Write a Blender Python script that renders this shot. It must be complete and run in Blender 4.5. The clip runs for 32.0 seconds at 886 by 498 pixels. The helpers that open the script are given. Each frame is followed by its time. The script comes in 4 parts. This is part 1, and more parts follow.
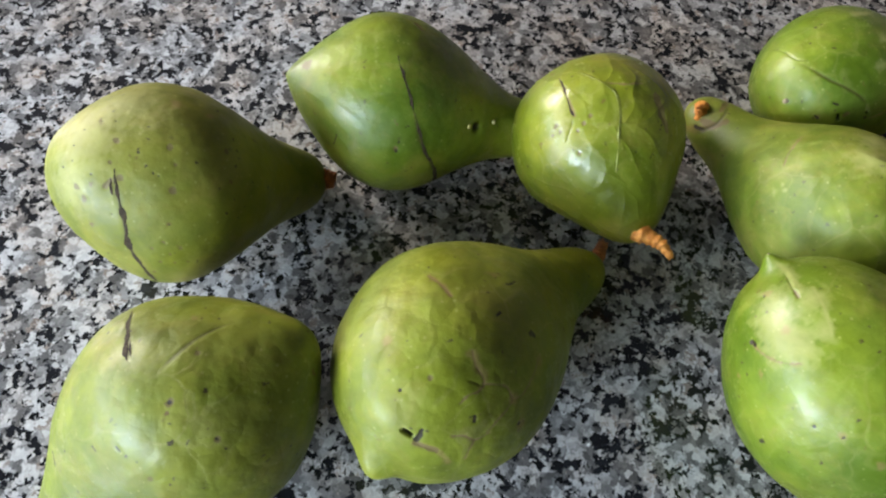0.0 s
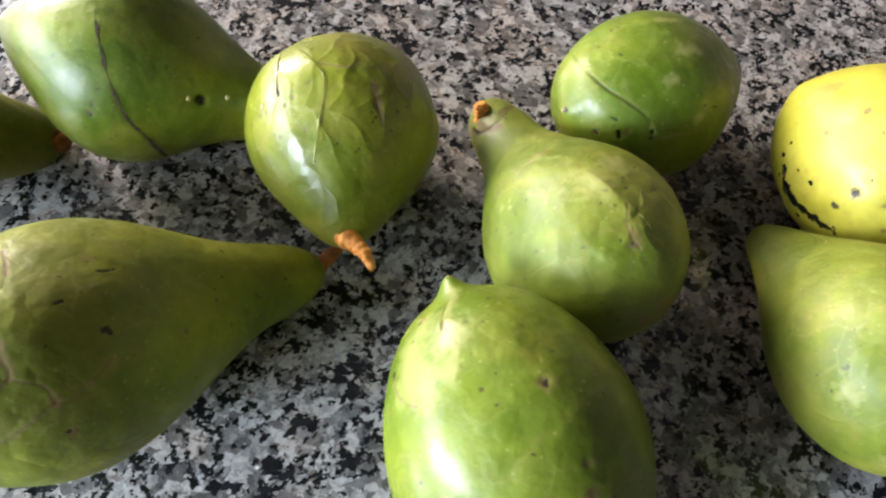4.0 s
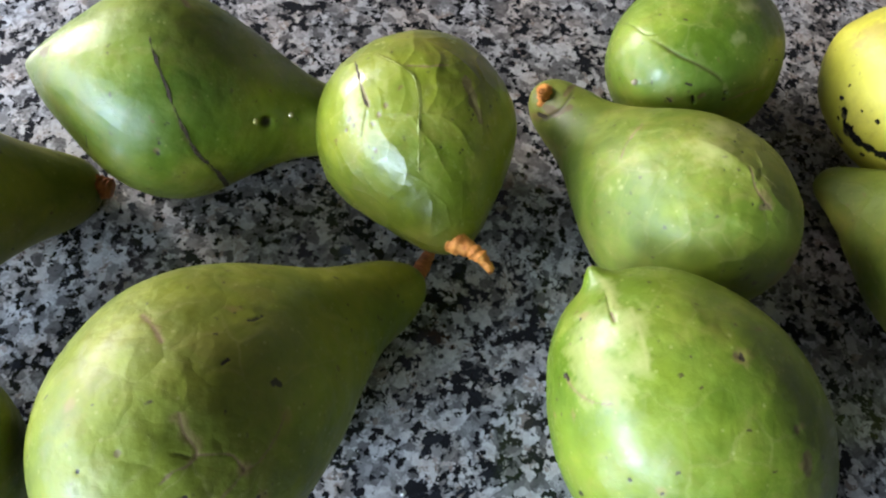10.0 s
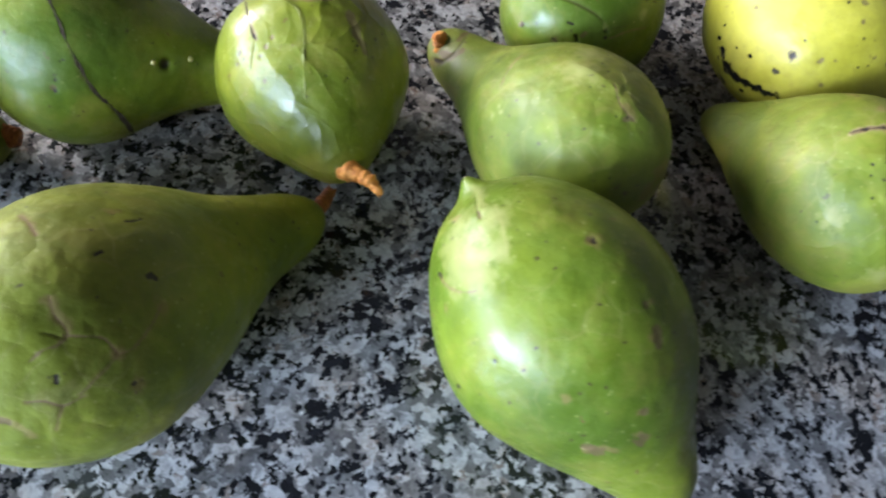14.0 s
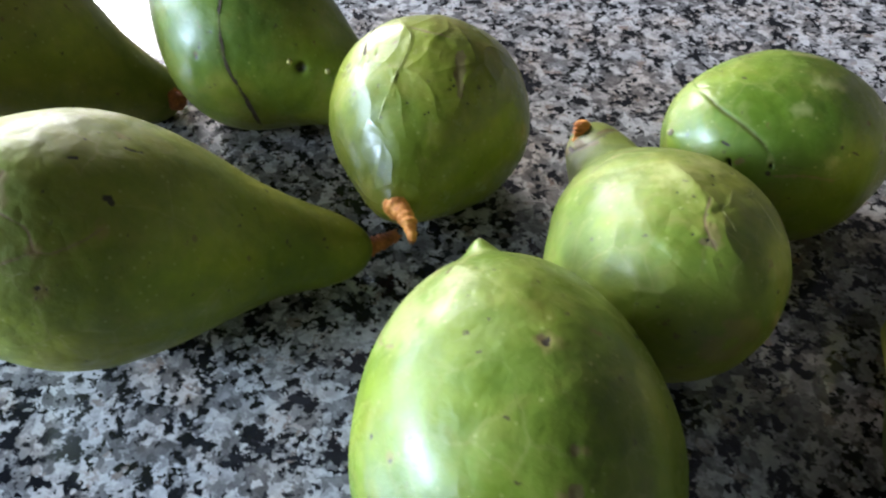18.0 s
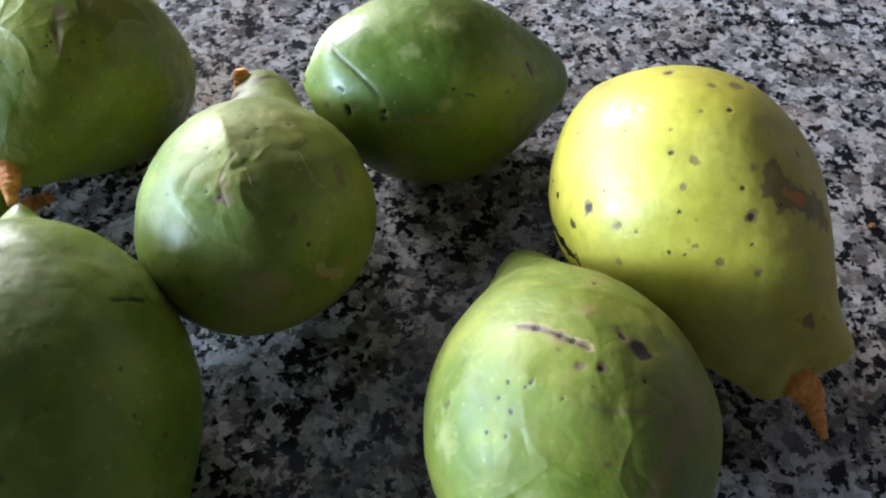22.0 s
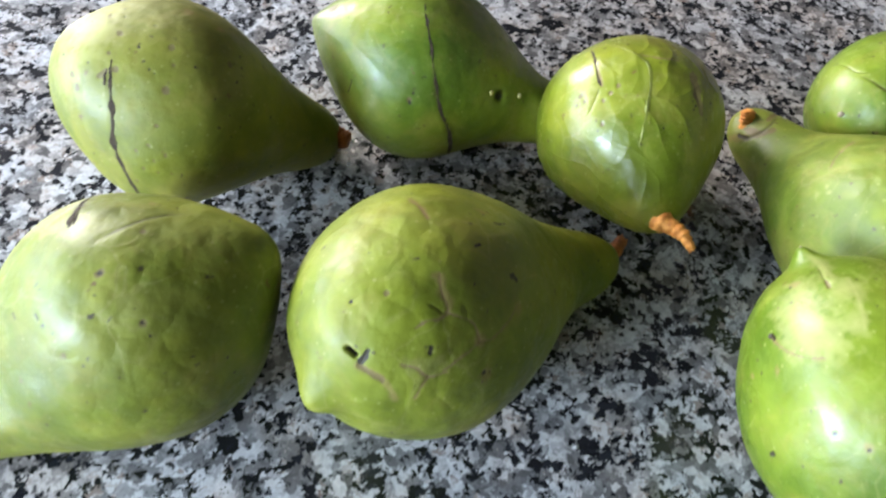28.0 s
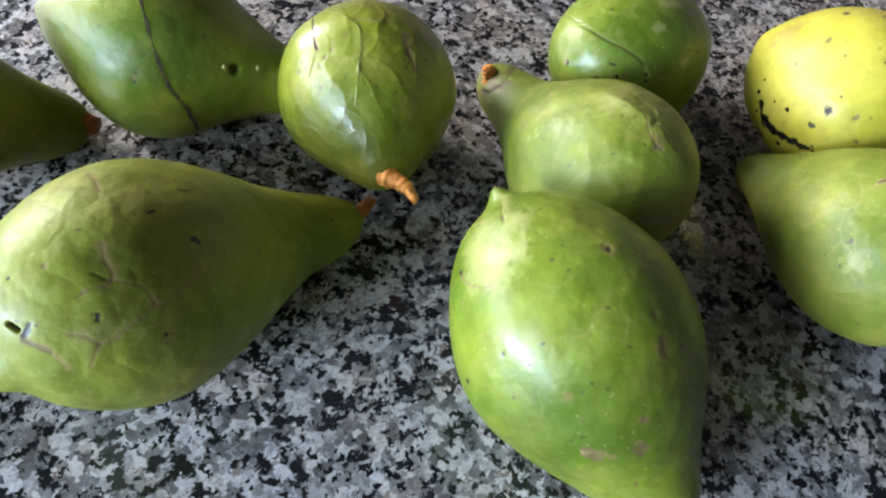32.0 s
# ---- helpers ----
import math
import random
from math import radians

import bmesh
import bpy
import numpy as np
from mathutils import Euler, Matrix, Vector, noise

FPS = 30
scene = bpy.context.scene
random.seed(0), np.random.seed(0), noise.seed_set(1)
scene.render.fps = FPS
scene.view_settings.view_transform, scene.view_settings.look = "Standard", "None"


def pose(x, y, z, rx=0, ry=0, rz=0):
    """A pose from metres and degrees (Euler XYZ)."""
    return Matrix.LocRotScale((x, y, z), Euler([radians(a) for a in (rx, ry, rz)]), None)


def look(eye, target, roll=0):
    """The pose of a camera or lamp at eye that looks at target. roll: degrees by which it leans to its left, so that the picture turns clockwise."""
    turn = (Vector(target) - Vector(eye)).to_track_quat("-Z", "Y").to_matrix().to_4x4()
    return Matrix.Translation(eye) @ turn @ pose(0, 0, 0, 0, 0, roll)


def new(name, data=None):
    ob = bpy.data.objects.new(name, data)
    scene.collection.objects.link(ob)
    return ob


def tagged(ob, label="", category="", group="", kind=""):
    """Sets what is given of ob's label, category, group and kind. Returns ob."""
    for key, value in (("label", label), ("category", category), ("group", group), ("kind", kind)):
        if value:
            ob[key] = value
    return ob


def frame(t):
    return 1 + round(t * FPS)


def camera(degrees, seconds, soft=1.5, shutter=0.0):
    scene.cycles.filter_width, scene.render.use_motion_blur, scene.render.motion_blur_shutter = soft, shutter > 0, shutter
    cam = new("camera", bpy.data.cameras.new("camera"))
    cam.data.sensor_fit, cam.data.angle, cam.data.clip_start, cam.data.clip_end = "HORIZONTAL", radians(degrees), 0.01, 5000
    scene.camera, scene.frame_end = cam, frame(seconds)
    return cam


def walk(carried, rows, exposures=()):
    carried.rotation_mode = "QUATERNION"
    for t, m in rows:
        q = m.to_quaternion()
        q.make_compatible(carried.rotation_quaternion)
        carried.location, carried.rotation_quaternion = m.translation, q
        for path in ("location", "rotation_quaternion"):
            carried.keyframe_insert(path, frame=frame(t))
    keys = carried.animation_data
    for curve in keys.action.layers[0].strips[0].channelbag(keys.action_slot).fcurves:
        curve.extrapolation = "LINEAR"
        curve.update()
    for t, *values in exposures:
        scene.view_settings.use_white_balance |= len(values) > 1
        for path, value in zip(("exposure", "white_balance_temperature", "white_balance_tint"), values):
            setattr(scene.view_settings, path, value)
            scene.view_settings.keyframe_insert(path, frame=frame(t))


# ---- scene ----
cam = camera(63.66, 32.0, 2.2, 0.3)
# seconds, eye, tilt from straight down, lean, heading
PATH = [
    (0.0, 0.00000, 0.00000, 0.28004, 28.836, 8.494, -5.240),
    (0.5, -0.00099, 0.00315, 0.27723, 28.719, 7.893, -4.727),
    (1.0, 0.00953, 0.00361, 0.27336, 28.265, 8.544, -6.274),
    (1.5, 0.01499, 0.00411, 0.26831, 27.822, 9.073, -8.035),
    (2.0, 0.01768, -0.00126, 0.26930, 28.283, 8.402, -8.004),
    (2.5, 0.03854, -0.00213, 0.26625, 28.128, 10.347, -8.006),
    (3.0, 0.08775, 0.00689, 0.26510, 27.726, 10.108, -1.029),
    (3.5, 0.10956, 0.02039, 0.25931, 28.507, 9.979, 1.419),
    (4.0, 0.13000, 0.02828, 0.25999, 28.485, 8.406, 2.701),
    (4.5, 0.14600, 0.03356, 0.26202, 28.860, 9.060, 1.525),
    (5.0, 0.11612, -0.00561, 0.24560, 30.254, 9.114, -1.831),
    (5.5, 0.13222, 0.00019, 0.24610, 30.334, 10.156, -3.144),
    (6.0, 0.14432, 0.00509, 0.24620, 30.402, 10.958, -4.079),
    (6.5, 0.20168, 0.05737, 0.26690, 28.414, 11.403, -1.477),
    (7.0, 0.18139, 0.04906, 0.26470, 27.822, 10.001, 2.265),
    (7.5, 0.13856, 0.03813, 0.27283, 29.245, 14.605, -5.588),
    (8.0, 0.09678, 0.03273, 0.27541, 29.188, 13.897, -10.496),
    (8.5, 0.07602, 0.03921, 0.26728, 28.451, 13.166, -10.271),
    (9.0, 0.06489, 0.04321, 0.25615, 27.572, 13.723, -10.705),
    (9.5, 0.06371, 0.03474, 0.25481, 27.987, 15.224, -13.625),
    (10.0, 0.06365, 0.03140, 0.24987, 28.341, 11.898, -11.301),
    (10.5, 0.05942, 0.03043, 0.25173, 29.442, 11.507, -8.932),
    (11.0, 0.04586, 0.03384, 0.23835, 29.709, 8.746, -4.323),
    (11.5, 0.04786, 0.02437, 0.21914, 29.336, 9.974, -7.811),
    (12.0, 0.05274, 0.01873, 0.21992, 29.702, 10.601, -9.224),
    (12.5, 0.04845, 0.01334, 0.22273, 30.367, 10.643, -9.243),
    (13.0, 0.05840, 0.00816, 0.22696, 30.567, 13.053, -13.732),
    (13.5, 0.07080, 0.00647, 0.23352, 30.787, 12.858, -15.239),
    (14.0, 0.09279, -0.00565, 0.24643, 30.595, 12.324, -14.072),
    (14.5, 0.14100, -0.02638, 0.26021, 33.262, 11.595, -3.297),
    (15.0, 0.13032, -0.06341, 0.24290, 37.288, 9.941, 0.936),
    (15.5, 0.16282, -0.06331, 0.24180, 39.977, 7.658, 4.758),
    (16.0, 0.18392, -0.06311, 0.23880, 41.807, 5.533, 7.889),
    (16.5, 0.24400, -0.02277, 0.26093, 40.575, 5.915, 14.395),
    (17.0, 0.21902, -0.00917, 0.24284, 39.413, 5.017, 21.717),
    (17.5, 0.19866, 0.00219, 0.21921, 40.850, 2.895, 24.597),
    (18.0, 0.17579, 0.00923, 0.20609, 40.441, 0.826, 26.654),
    (18.5, 0.16239, 0.01417, 0.20794, 42.222, 0.176, 26.500),
    (19.0, 0.16786, 0.01904, 0.21151, 42.981, 0.020, 24.645),
    (19.5, 0.19141, 0.01571, 0.19843, 40.373, -0.711, 23.202),
    (20.0, 0.21415, 0.02334, 0.20031, 37.644, 1.700, 19.790),
    (20.5, 0.24622, 0.03298, 0.20271, 36.497, 3.578, 16.995),
    (21.0, 0.27328, 0.04865, 0.20965, 36.143, 3.735, 16.594),
    (21.5, 0.27667, 0.05523, 0.21401, 36.187, 1.604, 20.652),
    (22.0, 0.27841, 0.06441, 0.20940, 35.238, -0.047, 24.266),
    (22.5, 0.28614, 0.07668, 0.20819, 34.743, -1.144, 25.330),
    (23.0, 0.29439, 0.08315, 0.21312, 34.860, -1.287, 25.686),
    (23.5, 0.29557, 0.07664, 0.22356, 34.047, -1.148, 27.751),
    (24.0, 0.27915, 0.05901, 0.22931, 32.181, -1.043, 26.149),
    (24.5, 0.21480, 0.01276, 0.25522, 32.936, -1.486, 17.064),
    (25.0, 0.17564, -0.01650, 0.27484, 33.337, 2.662, 17.308),
    (25.5, 0.11797, -0.03059, 0.28230, 29.256, 5.910, 11.537),
    (26.0, 0.08028, -0.01590, 0.27890, 30.340, 4.871, 8.617),
    (26.5, 0.08187, -0.01720, 0.27389, 31.033, 6.137, 10.116),
    (27.0, 0.03842, -0.05011, 0.24730, 33.467, 5.542, 8.215),
    (27.5, 0.03402, -0.03861, 0.24180, 34.452, 6.508, 6.955),
    (28.0, 0.02952, -0.02711, 0.23830, 35.333, 7.515, 5.348),
    (28.5, 0.06699, 0.01521, 0.25500, 34.954, 9.785, 4.905),
    (29.0, 0.07514, 0.01389, 0.25520, 35.567, 10.109, 3.291),
    (29.5, 0.07696, 0.01071, 0.25660, 36.059, 10.447, 1.878),
    (30.0, 0.08205, 0.00115, 0.26081, 36.749, 11.086, 0.942),
    (30.5, 0.07830, -0.00322, 0.26066, 37.117, 10.942, 1.043),
    (31.0, 0.08161, -0.00150, 0.26371, 37.797, 11.463, -0.555),
    (31.5, 0.09694, -0.01809, 0.25500, 35.833, 11.740, -4.488),
    (32.0, 0.10121, -0.02999, 0.24630, 35.098, 10.120, -4.776),
]
# seconds, stops, kelvin, tint
EXPOSURES = [(0.0, -0.46, 6450, 15), (2.0, -0.38, 6600, 16), (3.0, 0.08, 6800, 19), (4.0, 0.14, 6700, 19), (7.0, 0.00, 5950, 15), (10.0, -0.09, 5950, 17),
             (14.0, -0.08, 5850, 19), (18.0, 0.10, 5800, 16), (20.0, 0.01, 5750, 16), (22.0, 0.15, 5600, 18), (24.0, 0.21, 5600, 17),
             (26.0, -0.05, 5800, 16), (29.0, 0.00, 6150, 16), (32.0, -0.05, 6100, 17)]
walk(cam, [(t, pose(x, y, z, tilt, 0, turn) @ pose(0, 0, 0, 0, 0, lean)) for t, x, y, z, tilt, lean, turn in PATH], EXPOSURES)

# The counter top is z = 0; the room's axes are turned by 24 degrees against the world's.
AX = Matrix.Rotation(radians(24.0), 4, "Z")


def room(u, v, z):
    return AX @ Vector((u, v, z))


# ---------------------------------------------------------------- light
world = bpy.data.worlds.new("sky")
scene.world = world
world.use_nodes = True
wn = world.node_tree.nodes
sky = wn.new("ShaderNodeTexSky")
sky.sky_type, sky.sun_disc = "NISHITA", False
sky.sun_elevation, sky.sun_rotation = radians(38), radians(300)
wn["Background"].inputs["Strength"].default_value = 0.12
world.node_tree.links.new(sky.outputs["Color"], wn["Background"].inputs["Color"])


def window_light(name, centre, target, width, height, watts, colour):
    data = bpy.data.lights.new(name, "AREA")
    data.shape, data.size, data.size_y, data.energy, data.color = "RECTANGLE", width, height, watts, colour
    ob = new(name, data)
    ob.matrix_world = look(centre, target)
    return ob


WALL_U = -1.0                          # inner face of the window wall
WIN_A = (0.05, 0.43, 2.00, 0.54)       # near window: v, z of its middle, width, height
CORE_A = (-0.30, 0.40, 0.46, 0.26)     # small extra lamp within it; no pane is modelled
WIN_B = (2.05, 0.80, 1.50, 1.10)       # far window
window_light("near_window_light", room(WALL_U - 0.06, WIN_A[0], WIN_A[1]), room(0, WIN_A[0], WIN_A[1]), WIN_A[2] - 0.06, WIN_A[3] - 0.06, 47.0, (0.74, 0.87, 1.0))
# added lamp: gives the near window's highlights a bright core
window_light("near_window_core_light", room(WALL_U - 0.058, CORE_A[0], CORE_A[1]), room(0, CORE_A[0], CORE_A[1]), CORE_A[2], CORE_A[3], 28.0, (0.68, 0.85, 1.0))
window_light("far_window_light", room(WALL_U - 0.06, WIN_B[0], WIN_B[1]), room(0, WIN_B[0], WIN_B[1]), WIN_B[2] - 0.06, WIN_B[3] - 0.06, 196.0, (1.0, 0.94, 0.85))


# ---------------------------------------------------------------- materials
class Nodes:
    def __init__(self, name):
        self.mat = bpy.data.materials.new(name)
        self.mat.use_nodes = True
        self.tree = self.mat.node_tree
        self.out = self.tree.nodes["Principled BSDF"]

    def add(self, kind, **fields):
        node = self.tree.nodes.new(kind)
        for key, value in fields.items():
            if key in node.inputs:
                self.put(node, key, value)
        return node

    def put(self, node, key, value):
        if isinstance(value, bpy.types.NodeSocket):
            self.tree.links.new(value, node.inputs[key])
        elif isinstance(value, tuple) and len(value) == 3 and node.inputs[key].type == "RGBA":
            node.inputs[key].default_value = (*value, 1)
        else:
            node.inputs[key].default_value = value

    def coords(self):
        return self.tree.nodes.new("ShaderNodeTexCoord").outputs["Object"]

    def noise(self, scale, detail=3.0, rough=0.55, at=None, warp=0.0):
        node = self.add("ShaderNodeTexNoise", Scale=scale, Detail=detail, Roughness=rough, Distortion=warp)
        self.put(node, "Vector", at or self.coords())
        return node

    def cells(self, scale, at, feature="F1", jitter=1.0):
        node = self.tree.nodes.new("ShaderNodeTexVoronoi")
        node.feature = feature
        self.put(node, "Scale", scale)
        self.put(node, "Randomness", jitter)
        self.put(node, "Vector", at)
        return node

    def ramp(self, fac, stops, sharp=False):
        node = self.tree.nodes.new("ShaderNodeValToRGB")
        if sharp:
            node.color_ramp.interpolation = "CONSTANT"
        row = node.color_ramp.elements
        while len(row) < len(stops):
            row.new(0.5)
        for one, (place, colour) in zip(row, stops):
            one.position = place
            one.color = (*colour, 1) if isinstance(colour, tuple) else (colour, colour, colour, 1)
        self.put(node, "Fac", fac)
        return node.outputs["Color"]

    def mix(self, fac, a, b, how="MIX"):
        node = self.tree.nodes.new("ShaderNodeMix")
        node.data_type, node.blend_type = "RGBA", how
        for key, value in ((0, fac), (6, a), (7, b)):
            self.put(node, key, value)
        return node.outputs[2]

    def math(self, how, a, b=0.0):
        node = self.tree.nodes.new("ShaderNodeMath")
        node.operation, node.use_clamp = how, how not in ("SUBTRACT", "ADD")
        self.put(node, 0, a)
        self.put(node, 1, b)
        return node.outputs[0]

    def moved(self, at, amount, scale):
        """at, pushed about by a noise, so that the cells get ragged edges."""
        push = self.noise(scale, 3.0, 0.6, at)
        node = self.tree.nodes.new("ShaderNodeMix")
        node.data_type, node.blend_type = "RGBA", "LINEAR_LIGHT"
        self.put(node, 0, amount)
        self.put(node, 6, at)
        self.put(node, 7, push.outputs["Color"])
        return node.outputs[2]

    def attr(self, name):
        node = self.tree.nodes.new("ShaderNodeAttribute")
        node.attribute_name = name
        return node.outputs["Fac"]

    def bump(self, height, strength, distance):
        node = self.add("ShaderNodeBump", Strength=strength, Distance=distance)
        self.put(node, "Height", height)
        self.put(self.out, "Normal", node.outputs["Normal"])

    def done(self, colour, roughness, metal=0.0, specular=0.5):
        self.put(self.out, "Base Color", colour)
        self.put(self.out, "Roughness", roughness)
        self.put(self.out, "Metallic", metal)
        self.put(self.out, "Specular IOR Level", specular)
        return self.mat


def granite():
    n = Nodes("polished_granite")
    at = n.coords()
    # packed grains of white and grey feldspar, smoky quartz and tan, each of one tone
    grains = n.cells(215.0, n.moved(at, 0.0042, 240.0))
    fine = n.cells(430.0, n.moved(at, 0.0026, 420.0))
    stops = [(0.06, (0.064, 0.063, 0.061)), (0.24, (0.128, 0.125, 0.122)), (0.38, (0.210, 0.207, 0.203)), (0.48, (0.330, 0.326, 0.319)), (0.58, (0.495, 0.488, 0.480)), (0.70, (0.600, 0.593, 0.581)), (0.78, (0.285, 0.244, 0.214)), (0.92, (0.165, 0.128, 0.111))]
    tone = n.math("ADD", n.math("MULTIPLY", grains.outputs["Color"], 0.72), n.math("MULTIPLY", fine.outputs["Color"], 0.26))
    pale = n.ramp(tone, stops)
    cloud = n.noise(380.0, 4.0, 0.70, at)
    pale = n.mix(0.45, pale, n.ramp(cloud.outputs["Fac"], [(0.34, 0.55), (0.60, 1.0)]), "MULTIPLY")
    tint = n.noise(30.0, 3.0, 0.6, at)
    colour = n.mix(n.math("MULTIPLY", n.ramp(tint.outputs["Fac"], [(0.44, 0.0), (0.62, 1.0)]), 0.6), pale, n.mix(1.0, pale, (0.98, 0.84, 0.72), "MULTIPLY"))
    # black mica flakes, angular, strung into clusters
    mica = n.cells(400.0, n.moved(at, 0.0022, 560.0))
    group = n.noise(92.0, 3.0, 0.62, n.moved(at, 0.004, 90.0))
    pick = n.math("ADD", n.math("MULTIPLY", mica.outputs["Color"], 0.40), group.outputs["Fac"])
    dark = n.ramp(pick, [(0.615, 1.0), (0.635, 0.0)])
    tiny = n.cells(620.0, n.moved(at, 0.0016, 700.0))
    flecks = n.ramp(tiny.outputs["Color"], [(0.0, 1.0), (0.10, 1.0), (0.12, 0.0)])
    dark = n.mix(0.9, dark, flecks, "LIGHTEN")
    black = n.ramp(mica.outputs["Color"], [(0.0, (0.006, 0.0065, 0.008)), (0.5, (0.016, 0.017, 0.020))])
    colour = n.mix(dark, colour, black)
    stain = n.noise(14.0, 3.0, 0.6, at)
    colour = n.mix(1.0, colour, n.ramp(stain.outputs["Fac"], [(0.35, 0.84), (0.65, 1.0)]), "MULTIPLY")
    smear = n.noise(20.0, 4.0, 0.65, at)
    rough = n.ramp(smear.outputs["Fac"], [(0.35, 0.09), (0.7, 0.18)])
    n.bump(n.noise(900.0, 2.0, 0.5, at).outputs["Fac"], 0.03, 0.001)
    return n.done(colour, rough)


def skin(name, deep, fresh, ripe, patchy=0.5, gloss=(0.36, 0.54), specks=1.0, coat=0.28, plates=0.3, polish=0.20, shine=0.4):
    n = Nodes(name)
    at = n.coords()
    broad = n.noise(24.0, 4.0, 0.60, n.moved(at, 0.02, 30.0))
    colour = n.mix(n.ramp(broad.outputs["Fac"], [(0.38, 0.0), (0.60, 1.0)]), deep, fresh)
    warm = n.noise(13.0, 4.0, 0.62, n.moved(at, 0.05, 12.0))
    colour = n.mix(n.math("MULTIPLY", n.ramp(warm.outputs["Fac"], [(0.45, 0.0), (0.66, 1.0)]), patchy), colour, ripe)
    russet = n.noise(48.0, 5.0, 0.72, n.moved(at, 0.03, 25.0))
    colour = n.mix(n.math("MULTIPLY", n.ramp(russet.outputs["Fac"], [(0.50, 0.0), (0.68, 1.0)]), 0.62 * patchy), colour, (0.34, 0.275, 0.075))
    # thin plates of rind: each a little lighter or darker, with pale ragged rims
    bent = n.moved(at, 0.006, 45.0)
    plate = n.cells(62.0, bent)
    seam = n.cells(62.0, bent, "DISTANCE_TO_EDGE")
    where = n.ramp(n.noise(30.0, 2.0, 0.5, at).outputs["Fac"], [(0.46, 0.0), (0.60, 1.0)])
    colour = n.mix(plates * 0.5, colour, n.mix(1.0, colour, n.ramp(plate.outputs["Color"], [(0.2, 0.74), (0.8, 1.0)]), "MULTIPLY"))
    rim = n.math("MULTIPLY", n.ramp(seam.outputs["Distance"], [(0.012, 1.0), (0.035, 0.0)]), where)
    colour = n.mix(n.math("MULTIPLY", rim, 0.35 * plates), colour, (0.42, 0.40, 0.17))
    fine = n.noise(140.0, 4.0, 0.65, at)
    colour = n.mix(0.6, colour, n.ramp(fine.outputs["Fac"], [(0.35, 0.72), (0.62, 1.0)]), "MULTIPLY")
    # pale pores and dark specks
    pores = n.cells(330.0, at)
    ring = n.ramp(pores.outputs["Distance"], [(0.10, 1.0), (0.22, 0.0)])
    some = n.ramp(pores.outputs["Color"], [(0.0, 0.0), (0.50, 0.0), (0.58, 1.0)])
    colour = n.mix(n.math("MULTIPLY", n.math("MULTIPLY", ring, some), 0.26 * specks), colour, (0.44, 0.46, 0.19))
    dust = n.cells(210.0, n.moved(at, 0.002, 300.0))
    dot = n.ramp(dust.outputs["Distance"], [(0.07, 1.0), (0.17, 0.0)])
    few = n.ramp(dust.outputs["Color"], [(0.0, 1.0), (0.34, 1.0), (0.42, 0.0)])
    colour = n.mix(n.math("MULTIPLY", n.math("MULTIPLY", dot, few), 0.75 * specks), colour, (0.06, 0.045, 0.02))
    chaff = n.cells(95.0, n.moved(at, 0.004, 260.0))
    fleck = n.math("MULTIPLY", n.ramp(chaff.outputs["Distance"], [(0.05, 1.0), (0.13, 0.0)]), n.ramp(chaff.outputs["Color"], [(0.0, 1.0), (0.40, 1.0), (0.46, 0.0)]))
    colour = n.mix(n.math("MULTIPLY", fleck, 0.7 * specks), colour, (0.15, 0.085, 0.035))
    bloom = n.noise(38.0, 4.0, 0.7, n.moved(at, 0.02, 40.0))
    bloom = n.ramp(bloom.outputs["Fac"], [(0.55, 0.0), (0.75, 1.0)])
    colour = n.mix(n.math("MULTIPLY", bloom, 0.10), colour, (0.36, 0.40, 0.12))
    scuff = n.noise(210.0, 5.0, 0.75, n.moved(at, 0.006, 90.0))
    colour = n.mix(n.math("MULTIPLY", n.ramp(scuff.outputs["Fac"], [(0.58, 0.0), (0.72, 1.0)]), 0.12), colour, (0.30, 0.30, 0.12))
    # the last mask: dark split edges, plus shade painted into creases and laps
    for mask, tint, most in (("pale", (0.44, 0.45, 0.18), 0.50), ("seam", (0.205, 0.145, 0.080), 0.85), ("pink", (0.31, 0.20, 0.10), 0.45), ("tan", (0.42, 0.33, 0.19), 0.7), ("scar", (0.16, 0.112, 0.055), 0.75),
                             ("dark", (0.022, 0.014, 0.010), 0.95), ("orange", (0.60, 0.22, 0.035), 0.95), ("black", (0.012, 0.011, 0.011), 1.0),
                             ("crack_shade", (0.065, 0.068, 0.012), 0.75)):
        grain = n.noise({"seam": 800.0, "dark": 420.0, "crack_shade": 420.0, "black": 420.0}.get(mask, 260.0), 4.0, 0.72, at)
        rag = 0.5 if mask in ("dark", "crack_shade", "black", "orange", "pale") else 1.5
        torn = n.math("ADD", n.attr(mask), n.math("MULTIPLY", n.math("SUBTRACT", grain.outputs["Fac"], 0.5), rag))
        edge = n.math("MULTIPLY", n.ramp(torn, [(0.10, 0.0), (1.10, 1.0)] if mask == "pale" else [(0.25, 0.0), (0.85, 1.0)]), n.ramp(n.attr(mask), [(0.0, 0.0), (0.25, 1.0)]))
        colour = n.mix(n.math("MULTIPLY", edge, most), colour, tint)
    rough = n.ramp(n.noise(70.0, 4.0, 0.65, at).outputs["Fac"], [(0.36, gloss[0] - 0.03), (0.64, gloss[1] + 0.02)])
    rough = n.mix(n.attr("black"), rough, (0.12, 0.12, 0.12))
    rough = n.mix(n.attr("scar"), rough, (0.62, 0.62, 0.62))
    height = n.math("ADD", n.math("MULTIPLY", n.noise(260.0, 3.0, 0.6, at).outputs["Fac"], 0.35), n.noise(75.0, 2.0, 0.5, at).outputs["Fac"])
    step = n.math("MULTIPLY", n.math("MULTIPLY", plate.outputs["Color"], where), 0.6 * plates)
    soft = n.cells(105.0, n.moved(at, 0.006, 60.0))
    pillow = n.math("MULTIPLY", n.math("SUBTRACT", 1.0, soft.outputs["Distance"]), 1.5 * plates)
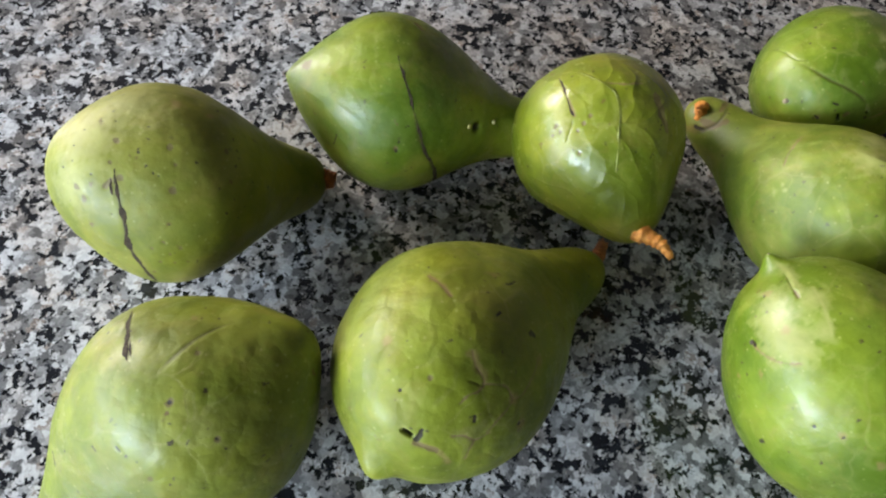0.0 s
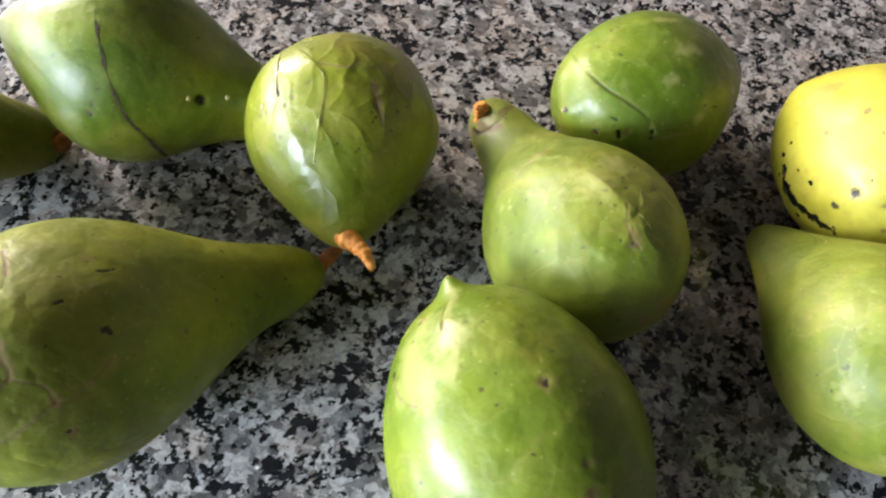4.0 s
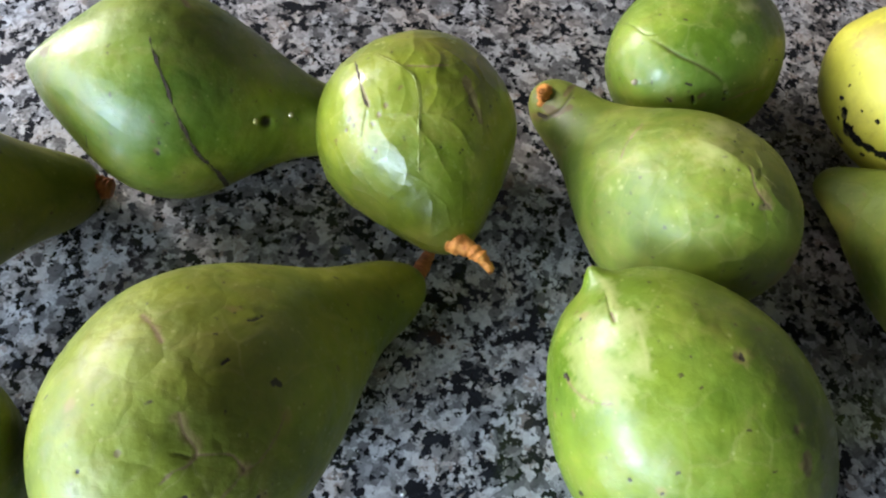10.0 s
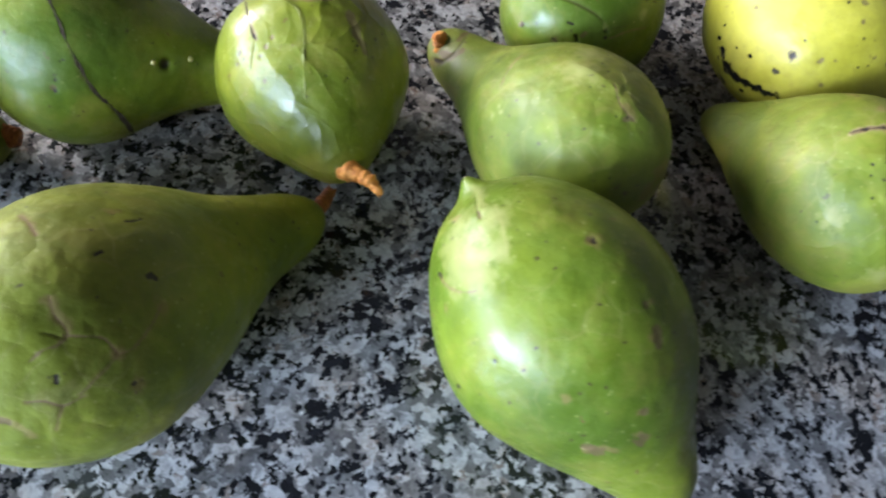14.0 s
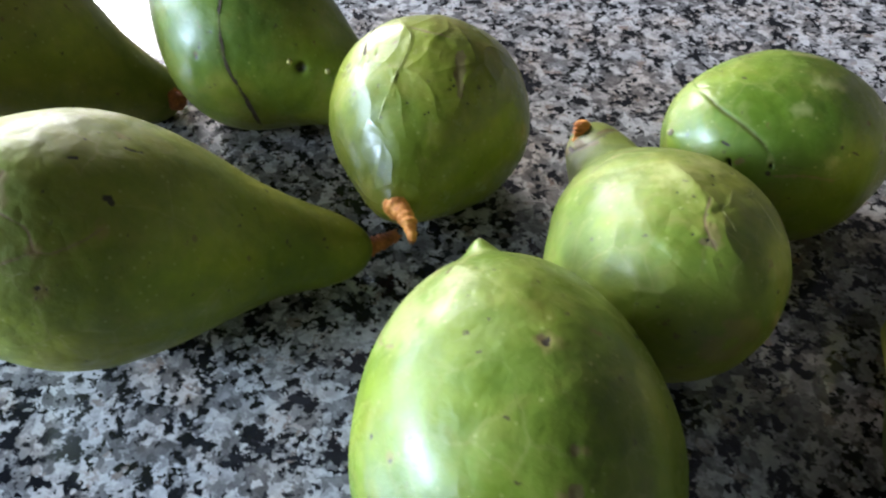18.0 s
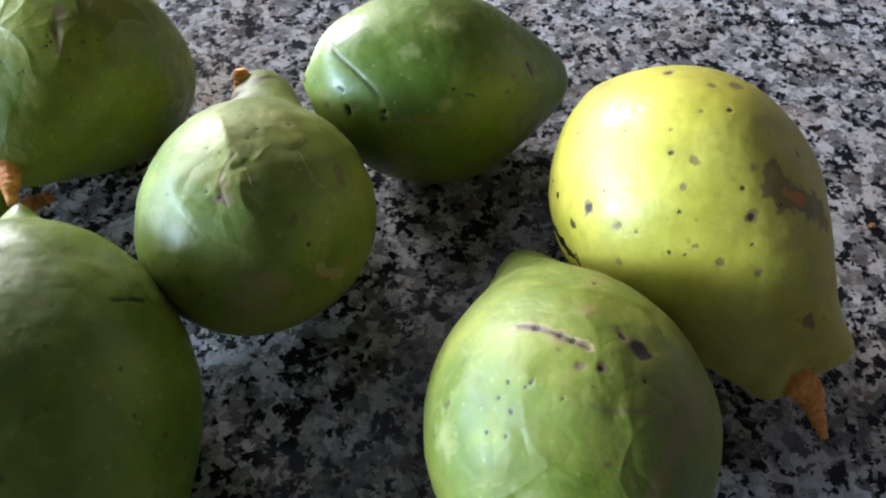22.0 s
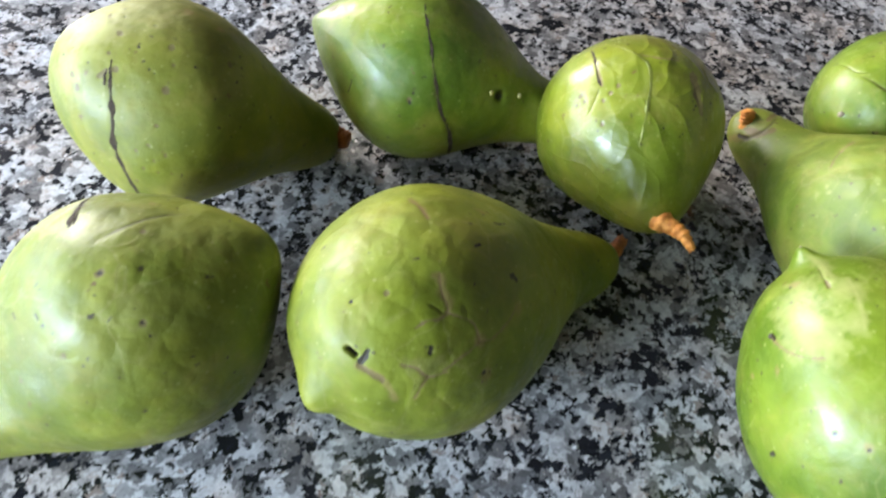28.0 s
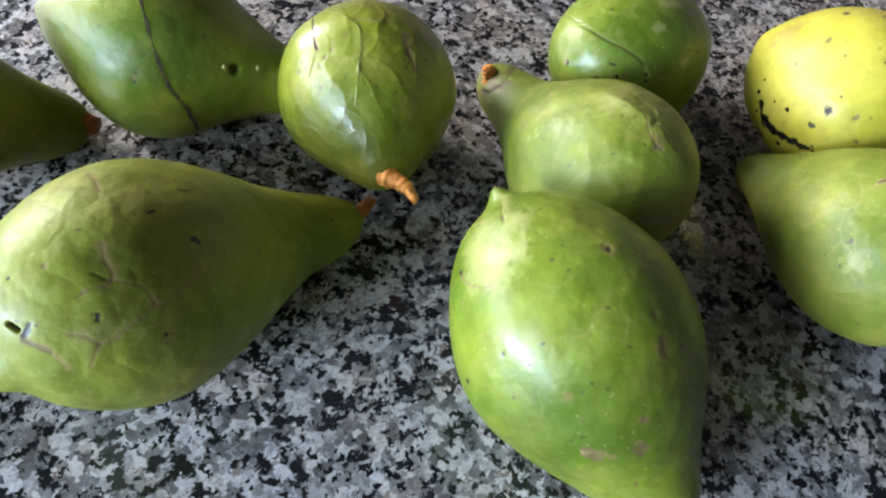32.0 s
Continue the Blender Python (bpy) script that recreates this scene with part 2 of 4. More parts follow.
    n.bump(n.math("ADD", n.math("ADD", height, pillow), step), 0.45, 0.0015)
    n.put(n.out, "Coat Weight", n.ramp(n.noise(55.0, 5.0, 0.7, n.moved(at, 0.01, 60.0)).outputs["Fac"], [(0.38, 0.6 * coat), (0.60, 2.3 * coat)]))
    n.put(n.out, "Coat Roughness", n.ramp(n.noise(110.0, 4.0, 0.7, at).outputs["Fac"], [(0.35, polish), (0.70, polish + 0.16)]))
    return n.done(n.mix(1.0, colour, (0.86, 0.81, 0.68), "MULTIPLY"), rough, 0.0, shine)


def plain(name, a, b, scale, rough, bump=0.1, metal=0.0):
    n = Nodes(name)
    tex = n.noise(scale, 4.0, 0.6)
    n.bump(tex.outputs["Fac"], bump, 0.002)
    return n.done(n.ramp(tex.outputs["Fac"], [(0.3, a), (0.7, b)]), rough, metal)


GRANITE = granite()
GREEN = skin("green_rind", (0.098, 0.172, 0.009), (0.198, 0.282, 0.015), (0.360, 0.375, 0.036), 0.5, (0.42, 0.58), 1.0, 0.13, 0.3, 0.2, 0.44)
LIME = skin("yellowish_green_rind", (0.140, 0.195, 0.009), (0.258, 0.310, 0.016), (0.400, 0.390, 0.040), 0.6, (0.40, 0.56), 1.0, 0.3, 0.5, 0.15, 0.3)
FRESH = skin("smooth_green_rind", (0.098, 0.172, 0.008), (0.182, 0.270, 0.015), (0.290, 0.340, 0.032), 0.4, (0.44, 0.60), 1.2, 0.15, 0.35, 0.18, 0.38)
DULL = skin("dull_green_rind", (0.150, 0.185, 0.012), (0.258, 0.286, 0.023), (0.400, 0.370, 0.070), 0.6, (0.48, 0.64), 1.2, 0.05, 0.2, 0.24, 0.48)
OLIVE = skin("olive_green_rind", (0.138, 0.186, 0.008), (0.242, 0.302, 0.015), (0.395, 0.385, 0.038), 0.5, (0.48, 0.64), 1.3, 0.1, 0.6, 0.18, 0.48)
PAPERY = skin("pale_papery_green_rind", (0.138, 0.205, 0.012), (0.245, 0.318, 0.023), (0.380, 0.392, 0.056), 0.6, (0.50, 0.64), 1.0, 0.05, 0.5, 0.2, 0.52)
YELLOW = skin("yellow_rind", (0.470, 0.450, 0.036), (0.590, 0.560, 0.062), (0.660, 0.620, 0.130), 0.5, (0.44, 0.58), 0.5, 0.08, 0.1, 0.18, 0.42)
ORANGE_STEM = plain("orange_stem", (0.58, 0.17, 0.016), (0.98, 0.46, 0.09), 420.0, 0.6, 0.5)
BROWN_STEM = plain("reddish_brown_stem", (0.20, 0.06, 0.02), (0.62, 0.20, 0.05), 320.0, 0.7, 0.5)
TIP = plain("dry_tip", (0.20, 0.15, 0.08), (0.42, 0.38, 0.24), 400.0, 0.75, 0.4)
SEAM = plain("dry_brown_seam", (0.130, 0.098, 0.030), (0.270, 0.205, 0.085), 420.0, 0.8, 0.3)
PALE_RIM = plain("pale_lifted_rind", (0.27, 0.30, 0.05), (0.46, 0.47, 0.17), 300.0, 0.5, 0.3)
SAP = plain("pale_amber_sap", (0.38, 0.33, 0.10), (0.60, 0.54, 0.25), 300.0, 0.08, 0.1)
SPLIT = plain("dark_split_flesh", (0.022, 0.015, 0.006), (0.060, 0.038, 0.014), 700.0, 0.9, 0.4)
# unseen walls and ceiling: dark to limit fill light; brown and cream bounce some
WALL = plain("painted_plaster", (0.034, 0.032, 0.030), (0.050, 0.047, 0.044), 14.0, 0.85, 0.05)
BROWN_WALL = plain("brown_painted_plaster", (0.11, 0.10, 0.09), (0.15, 0.14, 0.125), 14.0, 0.85, 0.05)
CREAM_WALL = plain("cream_painted_plaster", (0.19, 0.18, 0.16), (0.24, 0.23, 0.20), 14.0, 0.85, 0.05)
CEILING = plain("grey_ceiling_paint", (0.040, 0.039, 0.038), (0.055, 0.054, 0.052), 9.0, 0.9, 0.03)
FLOOR = plain("dark_floor_tile", (0.010, 0.010, 0.010), (0.020, 0.019, 0.019), 20.0, 0.6, 0.04)
CABINET = plain("dark_cabinet_board", (0.022, 0.020, 0.019), (0.035, 0.032, 0.030), 30.0, 0.55, 0.05)
FRAME = plain("white_window_paint", (0.70, 0.70, 0.69), (0.80, 0.80, 0.79), 40.0, 0.5, 0.05)
RUG = plain("blue_grey_rug_pile", (0.16, 0.19, 0.24), (0.34, 0.38, 0.45), 60.0, 0.95, 0.6)
CRUMB = plain("orange_crumb", (0.30, 0.12, 0.03), (0.60, 0.28, 0.08), 600.0, 0.7, 0.4)
DIRT = plain("dark_brown_crumb", (0.025, 0.016, 0.010), (0.09, 0.055, 0.03), 600.0, 0.6, 0.4)
WHITE_BIT = plain("white_scrap", (0.70, 0.69, 0.66), (0.85, 0.84, 0.82), 500.0, 0.5, 0.2)


# ---------------------------------------------------------------- mesh helpers
def mesh_object(name, bm, material, parent=None, label=""):
    data = bpy.data.meshes.new(name)
    bm.to_mesh(data)
    bm.free()
    data.materials.append(material)
    ob = new(name, data)
    if parent:
        ob.parent = parent
    if label:
        ob["label"] = label
    return ob


def part(name, bm, material, parent, label=""):
    return mesh_object(name, bm, material, parent, label)


def add_box(bm, low, high, bevel=0.0):
    made = bmesh.ops.create_cube(bm, size=1.0)["verts"]
    size, mid = Vector(high) - Vector(low), (Vector(high) + Vector(low)) / 2
    for vert in made:
        vert.co = Vector(a * b for a, b in zip(vert.co, size)) + mid
    if bevel:
        edges = {e for vert in made for e in vert.link_edges}
        bmesh.ops.bevel(bm, geom=list(edges), offset=bevel, segments=3, profile=0.5, affect="EDGES")


def box_object(name, low, high, material, label="", bevel=0.0, kind="structure"):
    bm = bmesh.new()
    add_box(bm, low, high, bevel)
    ob = mesh_object(name, bm, material)
    ob.matrix_world = AX
    return tagged(ob, label, kind=kind)


def wall_with_openings(name, near, far, along, low, high, holes, label):
    """A wall along the v axis with openings (from, to, sill, head) through it, in order."""
    bm, at = bmesh.new(), along[0]
    for a, b, sill, head in holes:
        add_box(bm, (near, at, low), (far, a, high))
        add_box(bm, (near, a, low), (far, b, sill))
        add_box(bm, (near, a, head), (far, b, high))
        at = b
    add_box(bm, (near, at, low), (far, along[1], high))
    ob = mesh_object(name, bm, WALL)
    ob.matrix_world = AX
    return tagged(ob, label, kind="structure")


# ---------------------------------------------------------------- room
def hole(win):
    v, z, width, height = win
    return v - width / 2, v + width / 2, z - height / 2, z + height / 2


box_object("floor", (WALL_U, -2.2, -0.95), (3.0, 3.4, -0.90), FLOOR, "dark tiled kitchen floor")
# Ceiling and walls are out of view, added to set the bounced light.
box_object("ceiling", (WALL_U - 0.2, -2.2, 1.80), (3.0, 3.4, 1.86), CEILING, "unseen ceiling, dark to hold down fill light")
wall_with_openings("wall_west", WALL_U - 0.2, WALL_U, (-2.2, 3.2), -0.90, 1.80, (hole(WIN_A), hole(WIN_B)), "unseen wall with two window openings, dark to hold down fill light")
box_object("wall_north", (WALL_U - 0.2, 3.2, -0.90), (2.8, 3.4, 1.80), WALL, "unseen wall, dark to hold down fill light")
box_object("wall_east", (2.8, -2.0, -0.90), (3.0, 3.4, 1.80), CREAM_WALL, "unseen cream wall that bounces light back")
box_object("wall_south", (WALL_U, -2.2, -0.90), (3.0, -2.0, 1.80), BROWN_WALL, "unseen brown wall that bounces a little light back")


def window(name, win, bars, label):
    v, z, width, height = win
    top = tagged(new(name), label, "window", kind="structure")
    top.matrix_world = AX @ pose(WALL_U - 0.055, v, z - height / 2, 0, 0, -90)
    bm = bmesh.new()
    t = 0.03
    for low, high in (((-width / 2, 0, 0), (width / 2, 0.05, t)), ((-width / 2, 0, height - t), (width / 2, 0.05, height)),
                      ((-width / 2, 0, t), (t - width / 2, 0.05, height - t)), ((width / 2 - t, 0, t), (width / 2, 0.05, height - t))):
        add_box(bm, low, high, 0.004)
    part("window_frame", bm, FRAME, top)
    for at in bars:
        bm = bmesh.new()
        add_box(bm, (t - width / 2, 0.005, at - 0.012), (width / 2 - t, 0.045, at + 0.012), 0.003)
        part("glazing_bar", bm, FRAME, top)


window("window_1", WIN_A, (), "wide white framed window close above the counter")
window("window_2", WIN_B, (0.78,), "white framed window with one glazing bar")

# ---------------------------------------------------------------- counter
counter = tagged(new("counter_base"), "dark cabinet base under the granite worktop", "cabinet")
counter.matrix_world = AX @ pose(0, 0, -0.90)
bm = bmesh.new()
add_box(bm, (-0.995, -0.42, 0.10), (0.40, 0.95, 0.868), 0.003)
part("body", bm, CABINET, counter)
bm = bmesh.new()
add_box(bm, (-0.995, -0.38, 0.0), (0.36, 0.91, 0.098))
part("plinth", bm, CABINET, counter)
bm = bmesh.new()
add_box(bm, (-0.997, -0.50, -0.030), (0.526, 1.00, 0.0), 0.003)
top = mesh_object("granite_worktop", bm, GRANITE)
top.matrix_world = AX
tagged(top, "polished grey granite worktop speckled black, white and beige", "worktop")
bm = bmesh.new()
add_box(bm, (1.73, 1.10, -0.899), (2.60, 2.90, -0.880), 0.008)
rug = mesh_object("rug", bm, RUG)
rug.matrix_world = AX @ pose(1.73, 1.73, 0, 0, 0, 16) @ pose(-1.73, -1.73, 0)
tagged(rug, "blue-grey rug on the dark floor beside the counter", "rug")


# ---------------------------------------------------------------- fruits
KINDS = ("seam", "pale", "pink", "scar", "dark", "orange", "black", "crack_shade", "tan")
fruits, marks = {}, {}


def fruit(key, end, azimuth, rise, length, sway, sag, shape):
    """A pear-shaped body: blossom end, direction of its axis, length, bend sideways and upwards, and eight numbers for the swelling."""
    fruits[key] = (np.array(end), azimuth, rise, length, sway, sag, np.array(shape))
    marks[key] = []


def mark(key, kind, wide, *line):
    """A mark on the rind, wide in millimetres: points as (share of the axis from the blossom end, degrees round it)."""
    marks[key].append((kind, wide / 1000, line))


def swell(key, t):
    c = fruits[key][6]
    p = sum(math.comb(7, i) * t**i * (1 - t) ** (7 - i) * np.exp(c[i]) for i in range(8))
    return np.sqrt(np.maximum(t * (1 - t), 0) * p)


def on_fruit(key, t, phi):
    """Points on the smooth body (arrays of shares and of radians)."""
    end, az, el, length, sway, sag, _ = fruits[key]
    u = np.array([math.cos(az) * math.cos(el), math.sin(az) * math.cos(el), math.sin(el)])
    w = np.array([-math.sin(az), math.cos(az), 0.0])
    v = np.cross(u, w)
    k, r = 4 * t * (1 - t), swell(key, t)
    return (end + (t * length)[:, None] * u + (sway * k + r * np.cos(phi))[:, None] * w + (sag * k + r * np.sin(phi))[:, None] * v), u, w, v


def waves(points, size, count, seed):
    """A soft random swell over points, about -1 to 1, with features of that size in metres."""
    rng = np.random.default_rng(seed)
    ways = rng.normal(size=(count, 3))
    ways *= (2 * math.pi / size) * rng.uniform(0.6, 1.4, (count, 1)) / np.linalg.norm(ways, axis=1)[:, None]
    return np.sin(points @ ways.T + rng.uniform(0, 6.28, count)).sum(1) / math.sqrt(count)


def to_line(points, line):
    """The distance of points from a line of places, the share of the line where it is nearest, and that place."""
    best, where, place = np.full(len(points), 9.0), np.zeros(len(points)), points.copy()
    close = np.flatnonzero(((points > line.min(0) - 0.03) & (points < line.max(0) + 0.03)).all(1))
    some = points[close]
    if len(line) == 1:
        best[close] = np.linalg.norm(some - line[0], axis=1)
        return best, where, place
    low, share, spot = np.full(len(some), 9.0), np.zeros(len(some)), some.copy()
    for i, (a, b) in enumerate(zip(line[:-1], line[1:])):
        d = b - a
        s = np.clip((some - a) @ d / max(d @ d, 1e-12), 0, 1)
        at = a + s[:, None] * d
        gap = np.linalg.norm(some - at, axis=1)
        near = gap < low
        low[near], share[near], spot[near] = gap[near], (i + s[near]) / (len(line) - 1), at[near]
    best[close], where[close], place[close] = low, share, spot
    return best, where, place


def facets(points, axis, size, seed):
    """How near each point is to the border between two plates of crumpled rind: 1 on it, 0 inside; and a number for each plate."""
    rng = np.random.default_rng(seed)
    bent = points + np.stack([waves(points, 0.02, 8, seed + i) for i in range(3)], 1) * 0.18 * size
    bent = bent - 0.42 * (bent @ axis)[:, None] * axis
    span = bent.max(0) - bent.min(0)
    count = int(2.6 * (span[0] * span[1] + span[1] * span[2] + span[0] * span[2]) / size**2 / 2)
    first, second, plate = np.full(len(points), 9.0), np.full(len(points), 9.0), np.zeros(len(points))
    for seat in bent[rng.integers(0, len(points), count)]:
        d = np.sqrt(((bent - seat) ** 2).sum(1))
        closer = d < first
        second = np.where(closer, first, np.minimum(second, d))
        first = np.where(closer, d, first)
        plate[closer] = rng.uniform(-1, 1)
    return np.exp(-(second - first) / (0.22 * size)), plate


def grow(key, name, material, label, category, lumps=0.0005, wrinkle=0.0, tip=None, seed=1, blunt=1.0, crumple=(0.0, 0.014)):
    end, az, el, length, sway, sag, _ = fruits[key]
    NT, NP = (380, 500) if crumple[0] > 0.000105 else (300, 400)
    theta = np.linspace(0, math.pi, NT + 2)[1:-1]
    t = np.repeat((1 - np.cos(theta)) / 2, NP)
    phi = np.tile(np.linspace(0, 2 * math.pi, NP, endpoint=False), NT)
    t, phi = np.r_[0.0, t, 1.0], np.r_[0.0, phi, 0.0]
    smooth, u, w, v = on_fruit(key, t, phi)
    k = 4 * t * (1 - t)
    out = np.cos(phi)[:, None] * w + np.sin(phi)[:, None] * v
    slope = np.gradient(swell(key, np.linspace(0.001, 0.999, 400)), np.linspace(0.001, 0.999, 400) * length)
    lean = np.interp(t, np.linspace(0.001, 0.999, 400), slope)
    normal = out - np.clip(lean, -6, 6)[:, None] * u
    normal /= np.linalg.norm(normal, axis=1)[:, None]
    normal[0], normal[-1] = -u, u
    push = lumps * waves(smooth, 0.045, 14, seed) + lumps * 0.2 * waves(smooth, 0.017, 18, seed + 50)
    if wrinkle:
        push += wrinkle * np.abs(waves(smooth, 0.016, 16, seed + 90)) + 0.4 * wrinkle * waves(smooth, 0.007, 16, seed + 91)
    if crumple[0]:
        border, plate = facets(smooth, u, crumple[1], seed + 200)
        there = np.clip(0.55 + 0.6 * waves(smooth, 0.05, 10, seed + 210), 0.1, 1)
        push += crumple[0] * there * (border + 0.35 * plate * (1 - border))
    splits, drops = [], []
    masks = {kind: np.zeros(len(t)) for kind in KINDS}
    ragged = 1 + 0.28 * waves(smooth, 0.004, 12, seed + 7) + 0.15 * waves(smooth, 0.0018, 12, seed + 8)
    for kind, wide, line in marks[key]:
        # finer steps along the rind between the given points
        knots = np.array([(a, p) for a, p in line], float)
        knots[:, 1] = np.degrees(np.unwrap(np.radians(knots[:, 1])))
        if len(knots) > 1:
            ends = np.vstack([2 * knots[:1] - knots[1:2], knots, 2 * knots[-1:] - knots[-2:-1]])
            way = []
            for k0, k1, k2, k3 in zip(ends[:-3], ends[1:-2], ends[2:-1], ends[3:]):
                for s in np.linspace(0, 1, 7)[:-1]:
                    way.append(0.5 * (2 * k1 + (k2 - k0) * s + (2 * k0 - 5 * k1 + 4 * k2 - k3) * s**2 + (3 * k1 - k0 - 3 * k2 + k3) * s**3))
            knots = np.vstack(way + [knots[-1]])
        path = on_fruit(key, np.clip(knots[:, 0], 0, 1), np.radians(knots[:, 1]))[0]
        gap, share, foot = to_line(smooth, path)
        taper = np.clip(4 * np.minimum(share, 1 - share), 0.25, 1) if len(line) > 1 else 1.0
        if kind == "crack_shade":
            splits.append((path, 2.0 * wide, "split", SPLIT, "dark open split in the rind"))
            push += 0.08 * wide * np.exp(-(((gap - 1.8 * wide) / wide) ** 2)) * taper
            masks["crack_shade"] = np.maximum(masks["crack_shade"], 0.8 * np.exp(-((gap / (0.7 * wide)) ** 2)) * taper)
            masks["scar"] = np.maximum(masks["scar"], 0.35 * np.exp(-((gap / (1.1 * wide)) ** 2)))
        elif kind == "crease":
            groove = np.exp(-((gap / (0.0003 + 0.12 * wide)) ** 2)) * taper
            push -= 0.00022 * groove
            # shade down in the groove, put into the rind colour
            masks["crack_shade"] = np.maximum(masks["crack_shade"], 0.75 * groove * np.clip(0.35 + 0.5 * ragged, 0, 1))
        elif kind in ("crest", "flap", "lap"):
            # crumpled rind: a sharp crest; a flap also steps down on one side; a lap is a deep overlap of two layers
            ahead = path[-1] - path[0]
            across = np.cross(ahead / max(np.linalg.norm(ahead), 1e-9), normal)
            side = ((smooth - foot) * across).sum(1)
            fade = np.clip(3.5 * np.minimum(share, 1 - share) + 0.08, 0, 1) * (gap < 0.028)
            step = 1 / (1 + np.exp(-np.clip(side / 0.00022, -30, 30)))
            if kind == "crest":
                push += 0.62 * wide * fade * np.exp(-gap / 0.0040)
            else:
                reach = 0.0075 if kind == "lap" else 0.0055
                push += (0.25 if kind == "lap" else 0.6) * wide * fade * np.exp(-gap / reach) * (0.3 + 0.7 * step)
                push -= (0.35 if kind == "lap" else 0.0) * wide * fade * np.exp(-((side / 0.0007) ** 2)) * (gap < 0.004)
                # the shadow line along a lap, painted as a dark band
                masks["crack_shade"] = np.maximum(masks["crack_shade"], (0.95 if kind == "lap" else 0.0) * np.exp(-((side / 0.00075) ** 2)) * (gap < 0.003) * fade)
                if kind == "flap":
                    splits.append((path, 0.0004, "lifted_edge", PALE_RIM, "pale lifted edge of the rind"))
            masks["pale"] = np.maximum(masks["pale"], {"crest": 0.2, "flap": 0.45, "lap": 0.0}[kind] * np.exp(-((gap / 0.0005) ** 2)) * fade * np.clip(ragged, 0, 1))
        elif kind == "seam":
            line_here = np.exp(-((gap / (0.00020 + 0.32 * wide)) ** 2)) * np.clip(0.35 + 0.6 * ragged, 0, 1)
            masks["seam"] = np.maximum(masks["seam"], line_here)
            masks["pink"] = np.maximum(masks["pink"], 0.55 * np.exp(-((gap / 0.0013) ** 2)) * np.clip(ragged - 0.3, 0, 1))
            push -= 0.00012 * line_here
        elif kind == "drop":
            drops.append(path[0])
        elif kind == "lump":
            push += 0.45 * wide * np.exp(-((gap / wide) ** 2))
        elif kind == "dent":
            push -= 0.6 * wide * np.exp(-((gap / wide) ** 2))
        elif kind == "hole":
            push -= 0.0022 * np.exp(-((gap / wide) ** 2))
            masks["dark"] = np.maximum(masks["dark"], np.clip(1.5 - gap / wide, 0, 1))
        else:
            soft = {"pale": 0.9, "pink": 0.7}.get(kind, 0.22)
            if kind == "black":
                wide = wide * np.clip(ragged, 0.3, 1.6)
            masks[kind] = np.maximum(masks[kind], np.clip((1 + soft - gap / (wide * np.clip(ragged, 0.5, 1.6))) / (2 * soft), 0, 1))
            if kind in ("scar", "dark"):
                push -= 0.0002 * np.exp(-((gap / wide) ** 2))
    place = smooth + normal * push[:, None]
    if tip:
        # a nipple at the blossom end
        size, reach = tip
        r = swell(key, t)
        pull = np.where(t < 0.3, np.exp(-((r / size) ** 2)), 0.0) * reach
        place -= u * pull[:, None]
    # a blunt stem end
    place -= u * (0.018 * np.logaddexp(0, (t - blunt) / 0.018) * length * 0.85 * (blunt < 1))[:, None]
    place[:, 2] = np.maximum(place[:, 2], 0.0003)
    ring = np.arange(NP)
    rows = 1 + np.arange(NT - 1)[:, None] * NP
    a, b = rows + ring, rows + (ring + 1) % NP
    quads = np.stack([a, a + NP, b + NP, b], -1).reshape(-1, 4)
    last = 1 + (NT - 1) * NP
    caps = [(0, int(1 + i), int(1 + (i + 1) % NP)) for i in ring] + [(len(t) - 1, int(last + (i + 1) % NP), int(last + i)) for i in ring]
    base = np.array([*place[:, :2].mean(0), 0.0])
    data = bpy.data.meshes.new("rind")
    data.from_pydata((place - base).tolist(), [], quads.tolist() + caps)
    data.polygons.foreach_set("use_smooth", np.ones(len(data.polygons), bool))
    for kind in KINDS:
        data.attributes.new(kind, "FLOAT", "POINT").data.foreach_set("value", masks[kind].astype(np.float32))
    data.materials.append(material)
    top = tagged(new(name), label, category, "fruits on the worktop")
    top.location = base
    rind = new("rind", data)
    rind.parent = top
    for number, (path, wide, called, stuff, words) in enumerate(splits):
        # an open split: a dark gap that widens and narrows along its way
        rng = np.random.default_rng(seed + number)
        fine = np.concatenate([a + np.linspace(0, 1, 4)[:-1, None] * (b - a) for a, b in zip(path[:-1], path[1:])] + [path[-1:]])
        wander = np.cumsum(rng.normal(0, 0.00009, (len(fine), 3)), 0)
        fine = fine + wander - np.linspace(0, 1, len(fine))[:, None] * wander[-1]
        vary = np.convolve(rng.normal(0, 1, len(fine) + 8), np.ones(9) / 3, "valid")
        bm, before = bmesh.new(), None
        for i, p in enumerate(fine):
            j = int(np.argmin(((smooth - p) ** 2).sum(1)))
            ahead = fine[min(i + 1, len(fine) - 1)] - fine[max(i - 1, 0)]
            across = np.cross(ahead, normal[j])
            across /= max(np.linalg.norm(across), 1e-9)
            s = i / (len(fine) - 1)
            half = 0.42 * wide * (0.25 + 0.75 * min(1, 2.5 * s, 8 * (1 - s) + 0.3)) * max(0.2, 1 + 0.45 * vary[i])
            off = p - smooth[j]
            at = smooth[j] + off - normal[j] * (off @ normal[j]) + normal[j] * (push[j] + 0.00014) - base
            pair = [bm.verts.new(at - across * half), bm.verts.new(at + across * half)]
            if before:
                bm.faces.new((before[0], before[1], pair[1], pair[0]))
            before = pair
        part(called, bm, stuff, rind, words)
    for p in drops:
        j = int(np.argmin(((smooth - p) ** 2).sum(1)))
        bm = bmesh.new()
        bmesh.ops.create_icosphere(bm, subdivisions=3, radius=0.0011)
